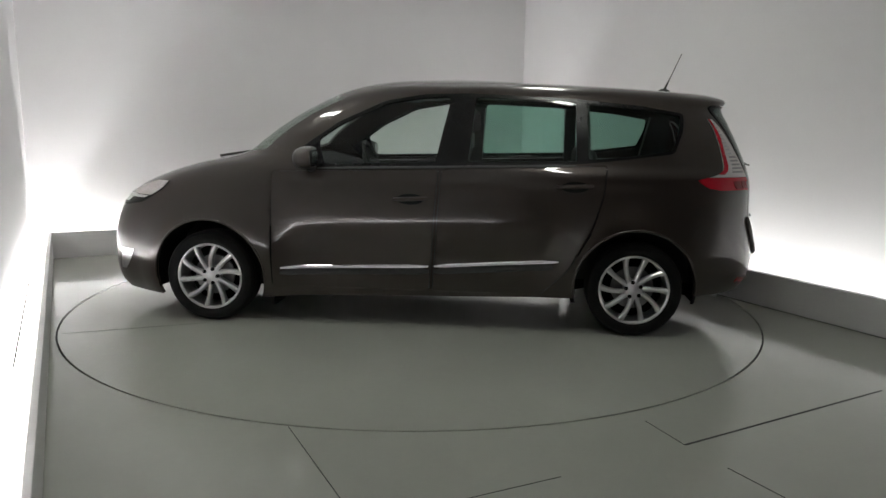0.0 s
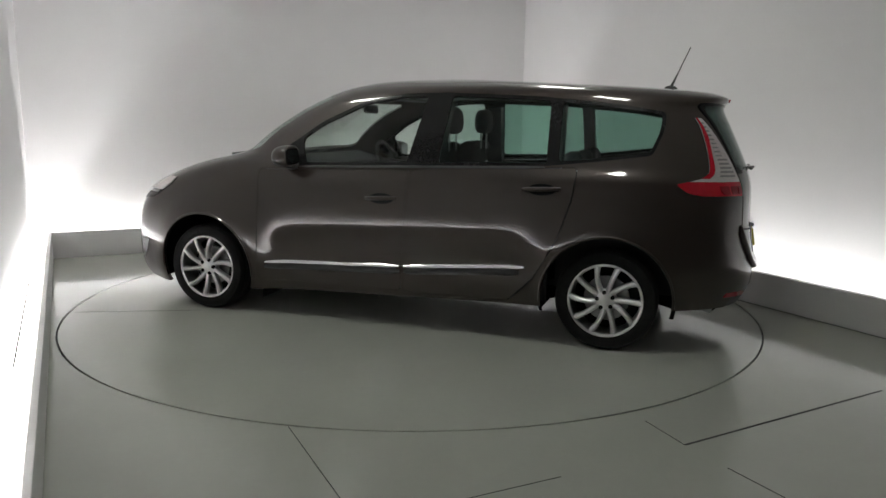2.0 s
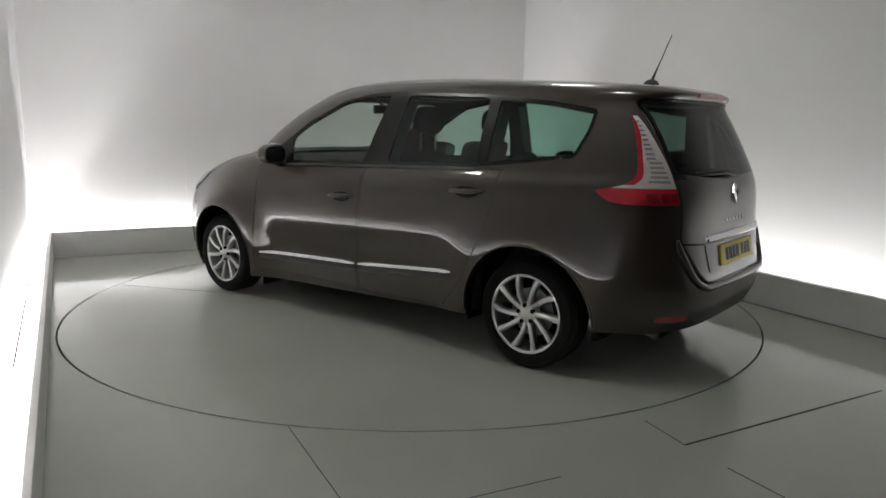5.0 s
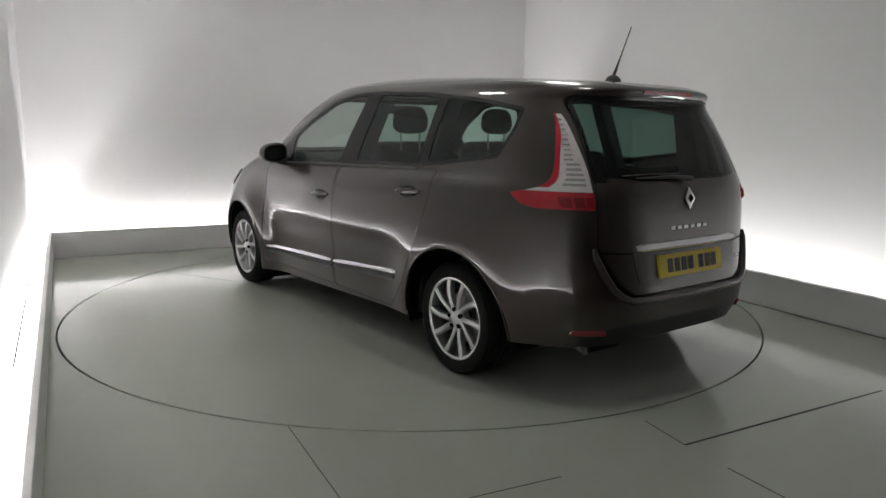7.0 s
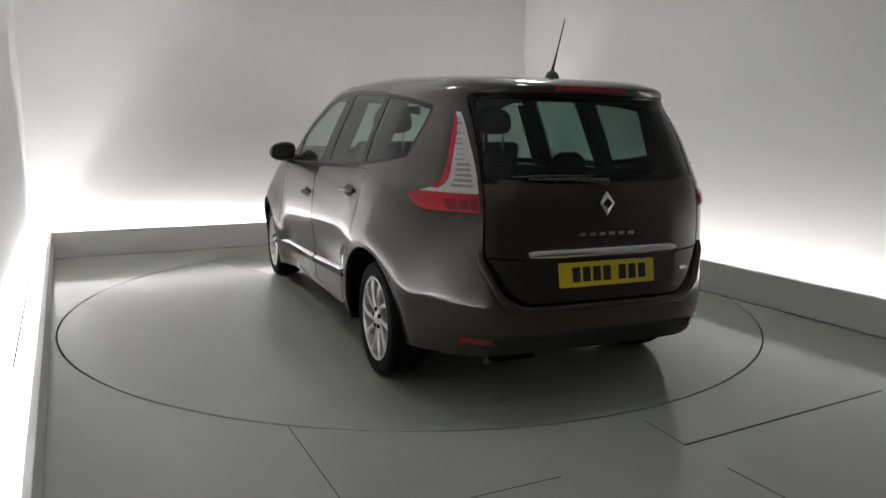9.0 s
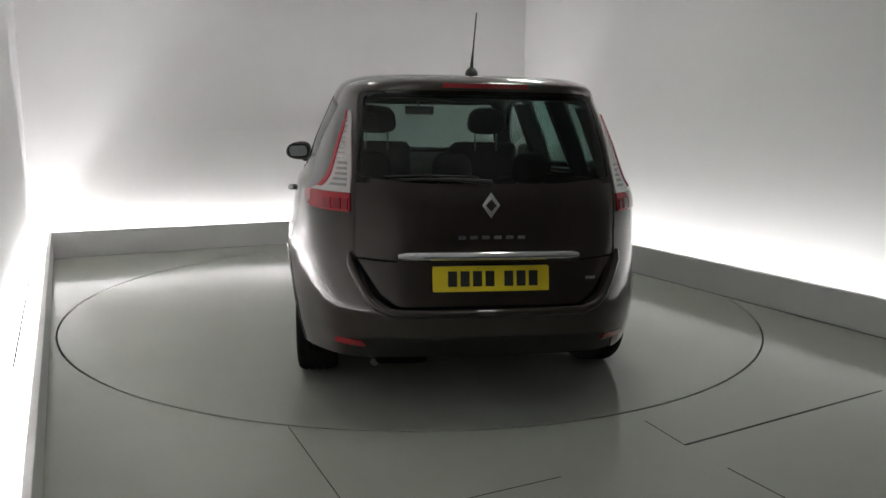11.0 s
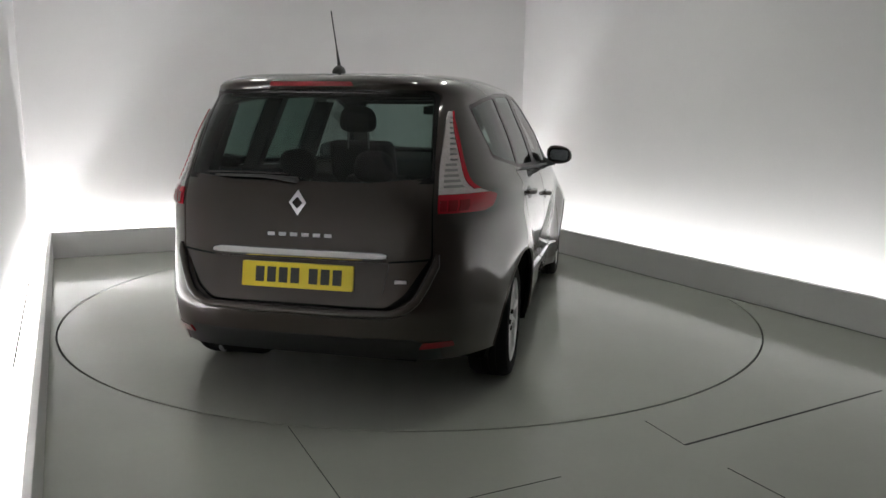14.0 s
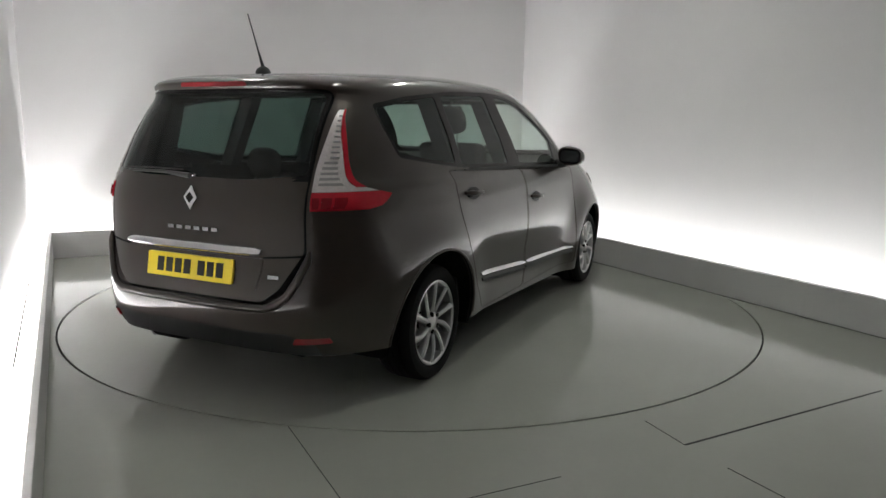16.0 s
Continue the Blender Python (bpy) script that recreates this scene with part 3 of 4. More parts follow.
def tail_patch(poly, out=0.006, thick=0.012, step=0.05):
    """A plate on the tail; poly of (y, z), convex."""
    poly = ccw(poly)
    lo = [min(p[i] for p in poly) for i in (0, 1)]
    hi = [max(p[i] for p in poly) for i in (0, 1)]
    bm = bmesh.new()
    nu, nv = max(1, int((hi[0] - lo[0]) / step)), max(1, int((hi[1] - lo[1]) / step))
    g = [[bm.verts.new((lo[0] + (hi[0] - lo[0]) * i / nu, lo[1] + (hi[1] - lo[1]) * j / nv, 0)) for j in range(nv + 1)] for i in range(nu + 1)]
    for i in range(nu):
        for j in range(nv):
            bm.faces.new((g[i][j], g[i + 1][j], g[i + 1][j + 1], g[i][j + 1]))
    for i in range(len(poly)):
        p, q = poly[i], poly[(i + 1) % len(poly)]
        if math.hypot(q[0] - p[0], q[1] - p[1]) < 1e-6:
            continue
        bmesh.ops.bisect_plane(bm, geom=list(bm.verts) + list(bm.edges) + list(bm.faces), dist=1e-6, plane_co=(*p, 0), plane_no=(q[1] - p[1], -(q[0] - p[0]), 0), clear_outer=True)
    bm.normal_update()
    rim = [e for e in bm.edges if e.is_boundary]
    ext = {v for v in bmesh.ops.extrude_edge_only(bm, edges=rim)["geom"] if isinstance(v, bmesh.types.BMVert)}
    for v in bm.verts:
        y, z = v.co.x, v.co.y
        x = end_x(y, z)
        v.co = Vector((x - out + (thick if v in ext else 0), y, z))
    bmesh.ops.recalc_face_normals(bm, faces=list(bm.faces))
    return bm


def side_bar(x0, z0, x1, z1, high, s, out=0.012, thick=0.02, n=16):
    """A long moulding on the side, with a rounded face."""
    bm = bmesh.new()
    prof = [(-0.5, -thick), (-0.5, 0.75 * out), (-0.36, out), (0.0, 0.80 * out), (0.3, 0.50 * out), (0.5, 0.1 * out), (0.5, -thick)]
    rows = []
    for i in range(n + 1):
        t = i / n
        x, z = x0 + (x1 - x0) * t, z0 + (z1 - z0) * t
        h = high * (1 if 0 < i < n else 0.5)
        rows.append([bm.verts.new((x, s * (side_y(x, z + h * a) + o), z + h * a)) for a, o in prof])
    for a, b in zip(rows, rows[1:]):
        for k in range(len(prof) - 1):
            bm.faces.new((a[k], a[k + 1], b[k + 1], b[k]))
    bm.faces.new(rows[0])
    bm.faces.new(rows[-1])
    bmesh.ops.recalc_face_normals(bm, faces=list(bm.faces))
    return bm


# tail lamps: a red foot that wraps round the corner, a clear upright with grey bars and a red edge
FOOT = [(0.934, (-1.87, 0.765), (-2.085, 0.603)), (0.943, (-1.81, 0.785), (-2.09, 0.603)), (0.965, (-1.77, 0.795), (-2.09, 0.603)),
        (1.000, (-1.735, 0.80), (-2.085, 0.604)), (1.012, (-1.79, 0.778), (-2.08, 0.604))]
UPRIGHT = [(1.014, (-1.80, 0.772), (-2.08, 0.603)), (1.030, (-1.862, 0.745), (-2.072, 0.602)), (1.055, (-1.898, 0.716), (-2.06, 0.600)), (1.09, (-1.908, 0.696), (-2.045, 0.597)),
           (1.17, (-1.906, 0.672), (-1.998, 0.594)), (1.25, (-1.874, 0.646), (-1.94, 0.592)), (1.33, (-1.838, 0.616), (-1.875, 0.586)), (1.37, (-1.812, 0.606), (-1.835, 0.586))]


def between(rows, t0, t1):
    out = []
    for z, p, q in rows:
        p, q = Vector(p), Vector(q)
        a, b = p.lerp(q, t0), p.lerp(q, t1)
        out.append((z, tuple(a), tuple(b)))
    return out


for s in (1, -1):
    lamp = part("tail_lamp", wrap_band(UPRIGHT, 0.006, 0.03, s, 8, 26), M_CLEAR, car, "clear and red wraparound tail lamp")
    part("brake_lens", wrap_band(FOOT, 0.007, 0.03, s, 16, 6, 0.004), M_RED, lamp, "red brake lens")
    for t0, t1 in ((0.50, 0.66), (0.70, 0.84), (0.87, 0.97)):
        part("lamp_cell", wrap_band(between([FOOT[1], FOOT[2], (0.988, *FOOT[2][1:])], t0, t1), 0.0135, 0.004, s, 4, 3), M_CELL, lamp, "darker red lamp cell")
    edge = [(z, p, tuple(Vector(p).lerp(Vector(q), 0.17 + 0.10 * (z > 1.2)))) for z, p, q in UPRIGHT if z > 1.02]
    part("edge_lens", wrap_band(edge, 0.010, 0.012, s, 3, 26), M_RED, lamp, "red edge lens")
    f0 = smooth_curve([r[0] for r in UPRIGHT], [r[1][0] for r in UPRIGHT])
    f1 = smooth_curve([r[0] for r in UPRIGHT], [r[1][1] for r in UPRIGHT])
    g0 = smooth_curve([r[0] for r in UPRIGHT], [r[2][0] for r in UPRIGHT])
    g1 = smooth_curve([r[0] for r in UPRIGHT], [r[2][1] for r in UPRIGHT])
    for k in range(14):
        low = k < 5
        z0 = 1.040 + 0.023 * k
        rows = [(z, (f0(z), f1(z)), (g0(z), g1(z))) for z in (z0, z0 + (0.010 if low else 0.007))]
        part("lens_bar", wrap_band(between(rows, 0.36 if low else 0.30, 0.88 - 0.02 * k if low else 0.62), 0.0085, 0.004, s, 5, 1), M_GREYLENS if low else M_SATIN, lamp)
    # bumper reflector
    part("reflector", tail_patch(rounded([(s * 0.54, 0.340), (s * 0.68, 0.340), (s * 0.675, 0.369), (s * 0.56, 0.373)], 0.008, 3), 0.008, 0.02), M_DEEPRED, car, "dark red bumper reflector")
    # headlamp and fog lamp at the nose
    head_rows = [(0.745, (2.03, 0.69), (1.99, 0.71)), (0.77, (2.075, 0.63), (1.83, 0.78)), (0.82, (1.985, 0.645), (1.71, 0.79)), (0.87, (1.86, 0.68), (1.63, 0.79)), (0.915, (1.70, 0.73), (1.60, 0.77))]
    head = part("headlamp", wrap_band(head_rows, 0.005, 0.02, s, 10, 12), M_BLACK, car, "dark headlamp with bright reflectors")
    part("reflector_bowl", wrap_band(between(head_rows[1:4], 0.18, 0.55), 0.009, 0.006, s, 5, 6), M_CHROME, head)
    part("clear_cover", wrap_band(between(head_rows[2:], 0.08, 0.98), 0.010, 0.006, s, 6, 6), M_CLEAR, head, "clear upper headlamp cover")
    part("lamp_bezel", wrap_band([(0.800, (1.98, 0.665), (1.78, 0.785)), (0.815, (1.96, 0.665), (1.73, 0.785))], 0.014, 0.006, s, 8, 2), M_CHROME, head, "bright headlamp bezel")
    part("fog_lamp_trim", wrap_band([(0.30, (2.10, 0.72), (2.05, 0.75)), (0.36, (2.09, 0.735), (1.99, 0.785)), (0.45, (2.06, 0.75), (1.92, 0.815))], 0.004, 0.02, s, 6, 6), M_SATIN, car, "bright fog lamp trim")
    # door furniture
    for (name, x0, z0, x1, z1) in (("front_door", 0.150, 0.845, -0.065, 0.855), ("rear_door", -0.875, 0.945, -1.100, 0.953)):
        door = DOORS[(name, s)]
        xm, zm = (x0 + x1) / 2, (z0 + z1) / 2
        # black disc laid on the door paints the shade of the handle's hollow
        bowl = [(xm + 0.085 * math.cos(t), s * (side_y(xm + 0.085 * math.cos(t), zm + 0.034 * math.sin(t)) + 0.0025), zm - 0.004 + 0.034 * math.sin(t)) for t in [2 * math.pi * i / 20 for i in range(20)]]
        part("handle_hollow_shade", prism(bmesh.new(), bowl, (0, -s * 0.01, 0)), M_BLACK, door)
        bm = bmesh.new()
        path = []
        for i in range(9):
            t = i / 8
            x, z = x0 + (x1 - x0) * t, z0 + (z1 - z0) * t
            lift = 0.008 + 0.026 * min(1, 3.2 * min(t, 1 - t))
            path.append((x, s * (side_y(x, z) + lift), z))
        tube(bm, path, [0.010, 0.013, 0.015, 0.015, 0.015, 0.015, 0.015, 0.013, 0.010], 10)
        part("handle", bm, M_PAINT, door, "brown metallic pull handle")
    part("trim_strip", side_bar(0.893, 0.377, -0.078, 0.414, 0.024, s, 0.016), M_CHROME, DOORS[("front_door", s)], "bright chrome rubbing strip")
    part("trim_strip", side_bar(-0.112, 0.416, -0.905, 0.475, 0.024, s, 0.016), M_CHROME, DOORS[("rear_door", s)], "bright chrome rubbing strip")
    # body-coloured moulding; black material puts the shade below the chrome into its colour
    part("lower_moulding", side_bar(0.90, 0.345, -0.078, 0.380, 0.040, s, 0.010), M_PLASTIC, DOORS[("front_door", s)], "body-coloured rubbing strip base, coloured black for its shade")
    part("lower_moulding", side_bar(-0.112, 0.382, -0.87, 0.438, 0.040, s, 0.010), M_PLASTIC, DOORS[("rear_door", s)], "body-coloured rubbing strip base, coloured black for its shade")
    part("belt_seal", side_bar(0.66, 1.028, -0.99, 1.074, 0.016, s, 0.004, 0.01), M_PLASTIC, car)
    # door mirror
    bm = bmesh.new()
    bmesh.ops.create_uvsphere(bm, u_segments=24, v_segments=14, radius=1.0)
    for v in bm.verts:
        x, y, z = v.co
        k = 2.5
        l = (abs(x) ** k + abs(y) ** k + abs(z) ** k) ** (-1 / k)
        x, y, z = x * l, y * l, z * l
        x = max(x, -0.55)
        v.co = Vector((0.70 + 0.085 * x, s * (0.955 + 0.098 * y - 0.01 * z), 1.098 + 0.072 * z * (1 - 0.12 * y)))
    mirror = part("door_mirror", bm, M_PAINT, car, "brown door mirror on a black foot")
    rim_pts = [(0.657, s * y, z) for y, z in rounded([(0.872, 1.050), (1.030, 1.040), (1.040, 1.145), (0.880, 1.152)], 0.04, 5)]
    part("mirror_bezel", prism(bmesh.new(), rim_pts, (-0.008, 0, 0)), M_BLACK, mirror, "black mirror surround", smooth=False)
    pane_pts = [(0.649, s * y, z) for y, z in rounded([(0.884, 1.061), (1.020, 1.052), (1.029, 1.134), (0.891, 1.141)], 0.032, 5)]
    part("mirror_glass", prism(bmesh.new(), pane_pts, (-0.003, 0, 0)), M_MIRROR, mirror, "mirror glass toned dark for the dim reflection in it", smooth=False)
    bm = bmesh.new()
    tube(bm, [(0.70, s * 0.80, 1.045), (0.70, s * 0.86, 1.035), (0.70, s * 0.92, 1.045)], [0.045, 0.034, 0.03], 12)
    part("mirror_foot", bm, M_PLASTIC, mirror, "black mirror foot")

# tailgate furniture
gate = GATE[0]


def tail_bar(y0, z0, high, out):
    """A long bar across the tail with a rounded, slightly ridged face."""
    bm = bmesh.new()
    prof = [(-0.5, -0.012), (-0.5, 0.45 * out), (-0.38, 0.8 * out), (-0.15, out), (0.05, 0.92 * out), (0.30, 0.70 * out), (0.46, 0.35 * out), (0.5, 0.0), (0.5, -0.012)]
    rows = []
    n = 24
    for i in range(n + 1):
        y = -y0 + 2 * y0 * i / n
        h = high * (0.6 if i in (0, n) else 1.0)
        rows.append([bm.verts.new((end_x(y, z0) - o, y, z0 + h * a)) for a, o in prof])
    for a, b in zip(rows, rows[1:]):
        for k in range(len(prof) - 1):
            bm.faces.new((a[k], a[k + 1], b[k + 1], b[k]))
    bm.faces.new(rows[0])
    bm.faces.new(rows[-1])
    bmesh.ops.recalc_face_normals(bm, faces=list(bm.faces))
    return bm


part("chrome_bar", tail_bar(0.405, 0.749, 0.042, 0.024), M_CHROME, gate, "wide chrome tailgate bar")
part("plate_recess", tail_patch(rounded([(-0.385, 0.575), (0.385, 0.575), (0.415, 0.722), (-0.415, 0.722)], 0.02, 3), 0.004, 0.01), M_PAINT, gate, "brown plate surround")
# the crease isn't modelled: a thin black strip paints its dark line
for s in (1, -1):
    part("crease_shade", tail_patch([(s * 0.41, 0.722), (s * 0.41, 0.729), (s * 0.584, 0.742), (s * 0.584, 0.733)], 0.002, 0.01, 0.02), M_UNDER, gate, "thin black strip painting the crease's shade beside the chrome bar")
lip = []
for y, z in [(0.612, 0.760), (0.606, 0.715), (0.570, 0.630), (0.533, 0.562), (0.490, 0.525), (0.430, 0.504), (0.22, 0.500), (0.0, 0.499)]:
    lip.append((y, z))
lip += [(-y, z) for y, z in lip[-2::-1]]
part("bumper_lip", tube(bmesh.new(), [(end_x(y, z) - 0.006, y, z) for y, z in lip], [0.008] + [0.019] * (len(lip) - 2) + [0.008], 12), M_PAINT, car, "rounded brown bumper edge under the tailgate")
plate = part("number_plate", tail_patch(rounded([(-0.262, 0.598), (0.256, 0.598), (0.256, 0.706), (-0.262, 0.706)], 0.006, 2), 0.016, 0.012, 0.026), M_PLATE, gate, "yellow rear number plate")
for k in range(7):
    y0 = 0.190 - 0.055 * k - (0.030 if k > 3 else 0)
    part("plate_bar", tail_patch([(y0 - 0.040, 0.620), (y0, 0.620), (y0, 0.686), (y0 - 0.040, 0.686)], 0.0185, 0.004), M_INK, plate)
for k in range(6):
    y0 = 0.143 - 0.053 * k
    part("badge_bar", tail_patch([(y0 - 0.034, 0.822), (y0, 0.822), (y0, 0.838), (y0 - 0.034, 0.838)], 0.006, 0.01), M_SATIN, gate)
part("badge_bar", tail_patch([(-0.49, 0.636), (-0.44, 0.636), (-0.44, 0.652), (-0.49, 0.650)], 0.005, 0.01), M_SATIN, gate)


def diamond(h, w, band):
    bm = bmesh.new()
    outer = [(0, h), (-w, 0), (0, -h), (w, 0)]
    inner = [(0, h - band * 2.0), (-w + band, 0), (0, -h + band * 2.0), (w - band, 0)]
    rows = []
    for (p, o) in ((outer, 0.004), (outer, 0.012), (inner, 0.016), (inner, 0.004)):
        rows.append([bm.verts.new((end_x(a[0], 0.97 + a[1]) - o, a[0], 0.97 + a[1])) for a in p])
    for a, b in zip(rows, rows[1:] + rows[:1]):
        for k in range(4):
            bm.faces.new((a[k], a[(k + 1) % 4], b[(k + 1) % 4], b[k]))
    bmesh.ops.recalc_face_normals(bm, faces=list(bm.faces))
    return bm


part("badge", diamond(0.056, 0.040, 0.015), M_CHROME, gate, "plain chrome diamond badge", smooth=False)
part("stop_lamp", tail_patch(rounded([(-0.20, 1.474), (0.20, 1.474), (0.19, 1.494), (-0.19, 1.494)], 0.005, 2), 0.006, 0.015), M_DEEPRED, car, "dark red high-level stop lamp")
wiper = part("rear_wiper", tube(bmesh.new(), [(end_x(0.0, 1.06) - 0.030, 0.0, 1.068), (end_x(0.15, 1.08) - 0.040, 0.15, 1.082), (end_x(0.40, 1.08) - 0.026, 0.40, 1.080)], [0.014, 0.008, 0.005], 8), M_PLASTIC, gate, "black rear wiper arm")
part("blade", tube(bmesh.new(), [(end_x(0.06, 1.09) - 0.014, 0.06, 1.092), (end_x(0.25, 1.09) - 0.014, 0.25, 1.096), (end_x(0.46, 1.10) - 0.012, 0.46, 1.090)], 0.004, 6), M_PLASTIC, wiper)
part("washer_jet", tube(bmesh.new(), [(end_x(0, 1.06) - 0.004, 0, 1.066), (end_x(0, 1.06) - 0.024, 0, 1.066)], [0.012, 0.007], 10), M_CHROME, gate)
antenna = part("antenna", tube(bmesh.new(), [(-1.652, 0, 1.590), (-1.668, 0, 1.628), (-1.690, 0, 1.68), (-1.754, 0, 1.835)], [0.009, 0.0065, 0.0035, 0.0028], 8), M_PLASTIC, car, "black whip antenna")
bm = bmesh.new()
bmesh.ops.create_uvsphere(bm, u_segments=18, v_segments=10, radius=1.0)
for v in bm.verts:
    v.co = Vector((-1.646 + 0.050 * v.co.x, 0.030 * v.co.y * (1 - 0.3 * v.co.x), 1.556 + 0.038 * v.co.z))
part("antenna_foot", bm, M_PLASTIC, antenna)


# wheels: axis along y, outer face towards +y at y = 0
def build_wheel():
    hub = new("wheel")
    hub.parent = car
    r = 0.302
    prof = [(0.205, -0.185), (0.25, -0.20), (0.285, -0.195), (0.298, -0.175), (r, -0.14)]
    for y in (-0.125, -0.085, -0.045):
        prof += [(r, y - 0.006), (r - 0.008, y - 0.005), (r - 0.008, y + 0.005), (r, y + 0.006)]
    prof += [(r, -0.03), (0.297, -0.012), (0.285, 0.004), (0.262, 0.011), (0.24, 0.010), (0.222, 0.002), (0.214, -0.010), (0.205, -0.012)]
    part("tyre", lathe(bmesh.new(), prof, 64), M_RUBBER, hub, "black rubber tyre")
    rim_prof = [(0.196, -0.17), (0.200, -0.06), (0.203, -0.024), (0.206, -0.004), (0.216, 0.003), (0.224, 0.001), (0.226, -0.02)]
    rim = part("rim", lathe(bmesh.new(), rim_prof[::-1], 64), M_ALLOY, hub, "silver alloy rim with ten slanted spokes")
    for k in range(10):
        pair = k % 2
        base = 2 * math.pi * (k // 2) / 5
        start, end = ((-0.24, -0.20) if not pair else (0.24, 0.46))
        bm = bmesh.new()
        n = 7
        rows = []
        for i in range(n + 1):
            t = i / n
            rad = 0.045 + (0.210 - 0.045) * t
            a = base + start + (end - start) * t + 0.05 * t * t
            half = 0.0180 - 0.0035 * math.sin(math.pi * t) + 0.003 * t * t
            c = Vector((rad * math.cos(a), 0, rad * math.sin(a)))
            tang = Vector((-math.sin(a), 0, math.cos(a)))
            y = -0.020 + 0.010 * math.sin(math.pi * t * 0.8) + 0.006 * t
            rows.append([bm.verts.new(c + tang * half * u + Vector((0, y + h, 0))) for u, h in ((-1, -0.03), (-0.85, 0.0), (-0.3, 0.008), (0.3, 0.008), (0.85, 0.0), (1, -0.03))])
        for a_, b_ in zip(rows, rows[1:]):
            for j in range(6):
                bm.faces.new((a_[j], a_[(j + 1) % 6], b_[(j + 1) % 6], b_[j]))
        bm.faces.new(rows[0])
        bm.faces.new(rows[-1])
        bmesh.ops.recalc_face_normals(bm, faces=list(bm.faces))
        part("spoke", bm, M_ALLOY, rim)
    part("hub_cap", lathe(bmesh.new(), [(0.0005, 0.000), (0.022, -0.001), (0.030, -0.006), (0.052, -0.010), (0.064, -0.022), (0.066, -0.06)], 32), M_ALLOY, rim, "round silver hub with bolt holes")
    for k in range(5):
        a = 2 * math.pi * (k + 0.5) / 5
        p = Vector((0.048 * math.cos(a), 0, 0.048 * math.sin(a)))
        part("bolt", lathe(bmesh.new(), [(0.0005, -0.002), (0.011, -0.002), (0.013, -0.006), (0.013, -0.02)], 12), M_BLACK, rim, matrix=Matrix.Translation(p))
    part("brake_disc", lathe(bmesh.new(), [(0.05, -0.085), (0.06, -0.08), (0.135, -0.08), (0.135, -0.10), (0.05, -0.10)], 40), M_STEEL, hub, "dull steel brake disc")
    part("inner_barrel", lathe(bmesh.new(), [(0.0005, -0.135), (0.198, -0.135), (0.200, -0.17)], 40), M_UNDER, hub, "dark inside of the wheel")
    return hub


wheel = build_wheel()
wheel.matrix_basis = pose(WHEEL_X, 0.925, WHEEL_Z)
copy_thing(wheel, pose(-WHEEL_X, 0.862, WHEEL_Z, 0, 26, 0))
copy_thing(wheel, pose(WHEEL_X, -0.925, WHEEL_Z, 0, 14, 180))
copy_thing(wheel, pose(-WHEEL_X, -0.862, WHEEL_Z, 0, 40, 180))

part("wiper_arm", tube(bmesh.new(), [(1.50, 0.42, 1.075), (1.34, 0.30, 1.105), (1.30, -0.20, 1.112)], [0.010, 0.008, 0.006], 8), M_PLASTIC, car, "black windscreen wiper")

# wheel-arch liners
for xw in (WHEEL_X, -WHEEL_X):
    for s in (1, -1):
        bm = bmesh.new()
        n = 30
        rows = []
        for i in range(n + 1):
            a = radians(-14 + 208 * i / n)
            p = lambda r, y: (xw + r * math.cos(a), s * y, WHEEL_Z + r * math.sin(a))
            edge = side_y(xw + ARCH * math.cos(a), WHEEL_Z + ARCH * math.sin(a))
            rows.append([bm.verts.new(p(0.02, 0.52)), bm.verts.new(p(ARCH + 0.02, 0.52)), bm.verts.new(p(ARCH + 0.02, edge - 0.03)), bm.verts.new(p(ARCH - 0.006, edge - 0.014)), bm.verts.new(p(ARCH - 0.002, edge - 0.004))])
        for a_, b_ in zip(rows, rows[1:]):
            for j in range(4):
                bm.faces.new((a_[j], a_[j + 1], b_[j + 1], b_[j]))
        part("wheel_arch_liner", bm, M_UNDER, car, "black wheel-arch liner")

# rolled arch edges
for xw in (WHEEL_X, -WHEEL_X):
    for s in (1, -1):
        path = []
        for i in range(33):
            a = radians(-4 + 188 * i / 32)
            x, z = xw + (ARCH + 0.004) * math.cos(a), WHEEL_Z + (ARCH + 0.004) * math.sin(a)
            path.append((x, s * (side_y(x, z) - 0.002), z))
        part("arch_lip", tube(bmesh.new(), path, 0.008, 8), M_PAINT, car, "rolled brown wheel-arch edge")

# underside
bm = bmesh.new()
box(bm, (-0.93, -0.78, 0.225), (0.93, 0.78, 0.27), 0.01)
box(bm, (-2.02, -0.50, 0.235), (2.15, 0.50, 0.30), 0.01)
box(bm, (0.9, -0.50, 0.16), (2.10, 0.50, 0.24), 0.01)
part("underbody", bm, M_UNDER, car, "black underbody")
part("axle_beam", tube(bmesh.new(), [(-1.36, -0.62, 0.25), (-1.40, 0.0, 0.24), (-1.36, 0.62, 0.25)], 0.04, 10), M_UNDER, car)
part("silencer", box(bmesh.new(), (-2.02, 0.24, 0.20), (-1.72, 0.50, 0.31), 0.04, 3), M_UNDER, car, "blackened exhaust silencer")
part("tail_pipe", tube(bmesh.new(), [(-1.78, 0.48, 0.25), (-1.90, 0.49, 0.24), (-1.99, 0.495, 0.215)], 0.022, 14), M_STEEL, car, "dull steel exhaust tail pipe")
for s in (1, -1):
    part("mud_flap", box(bmesh.new(), (0.955, min(s * 0.62, s * 0.86), 0.11), (0.970, max(s * 0.62, s * 0.86), 0.27), 0.003), M_UNDER, car)

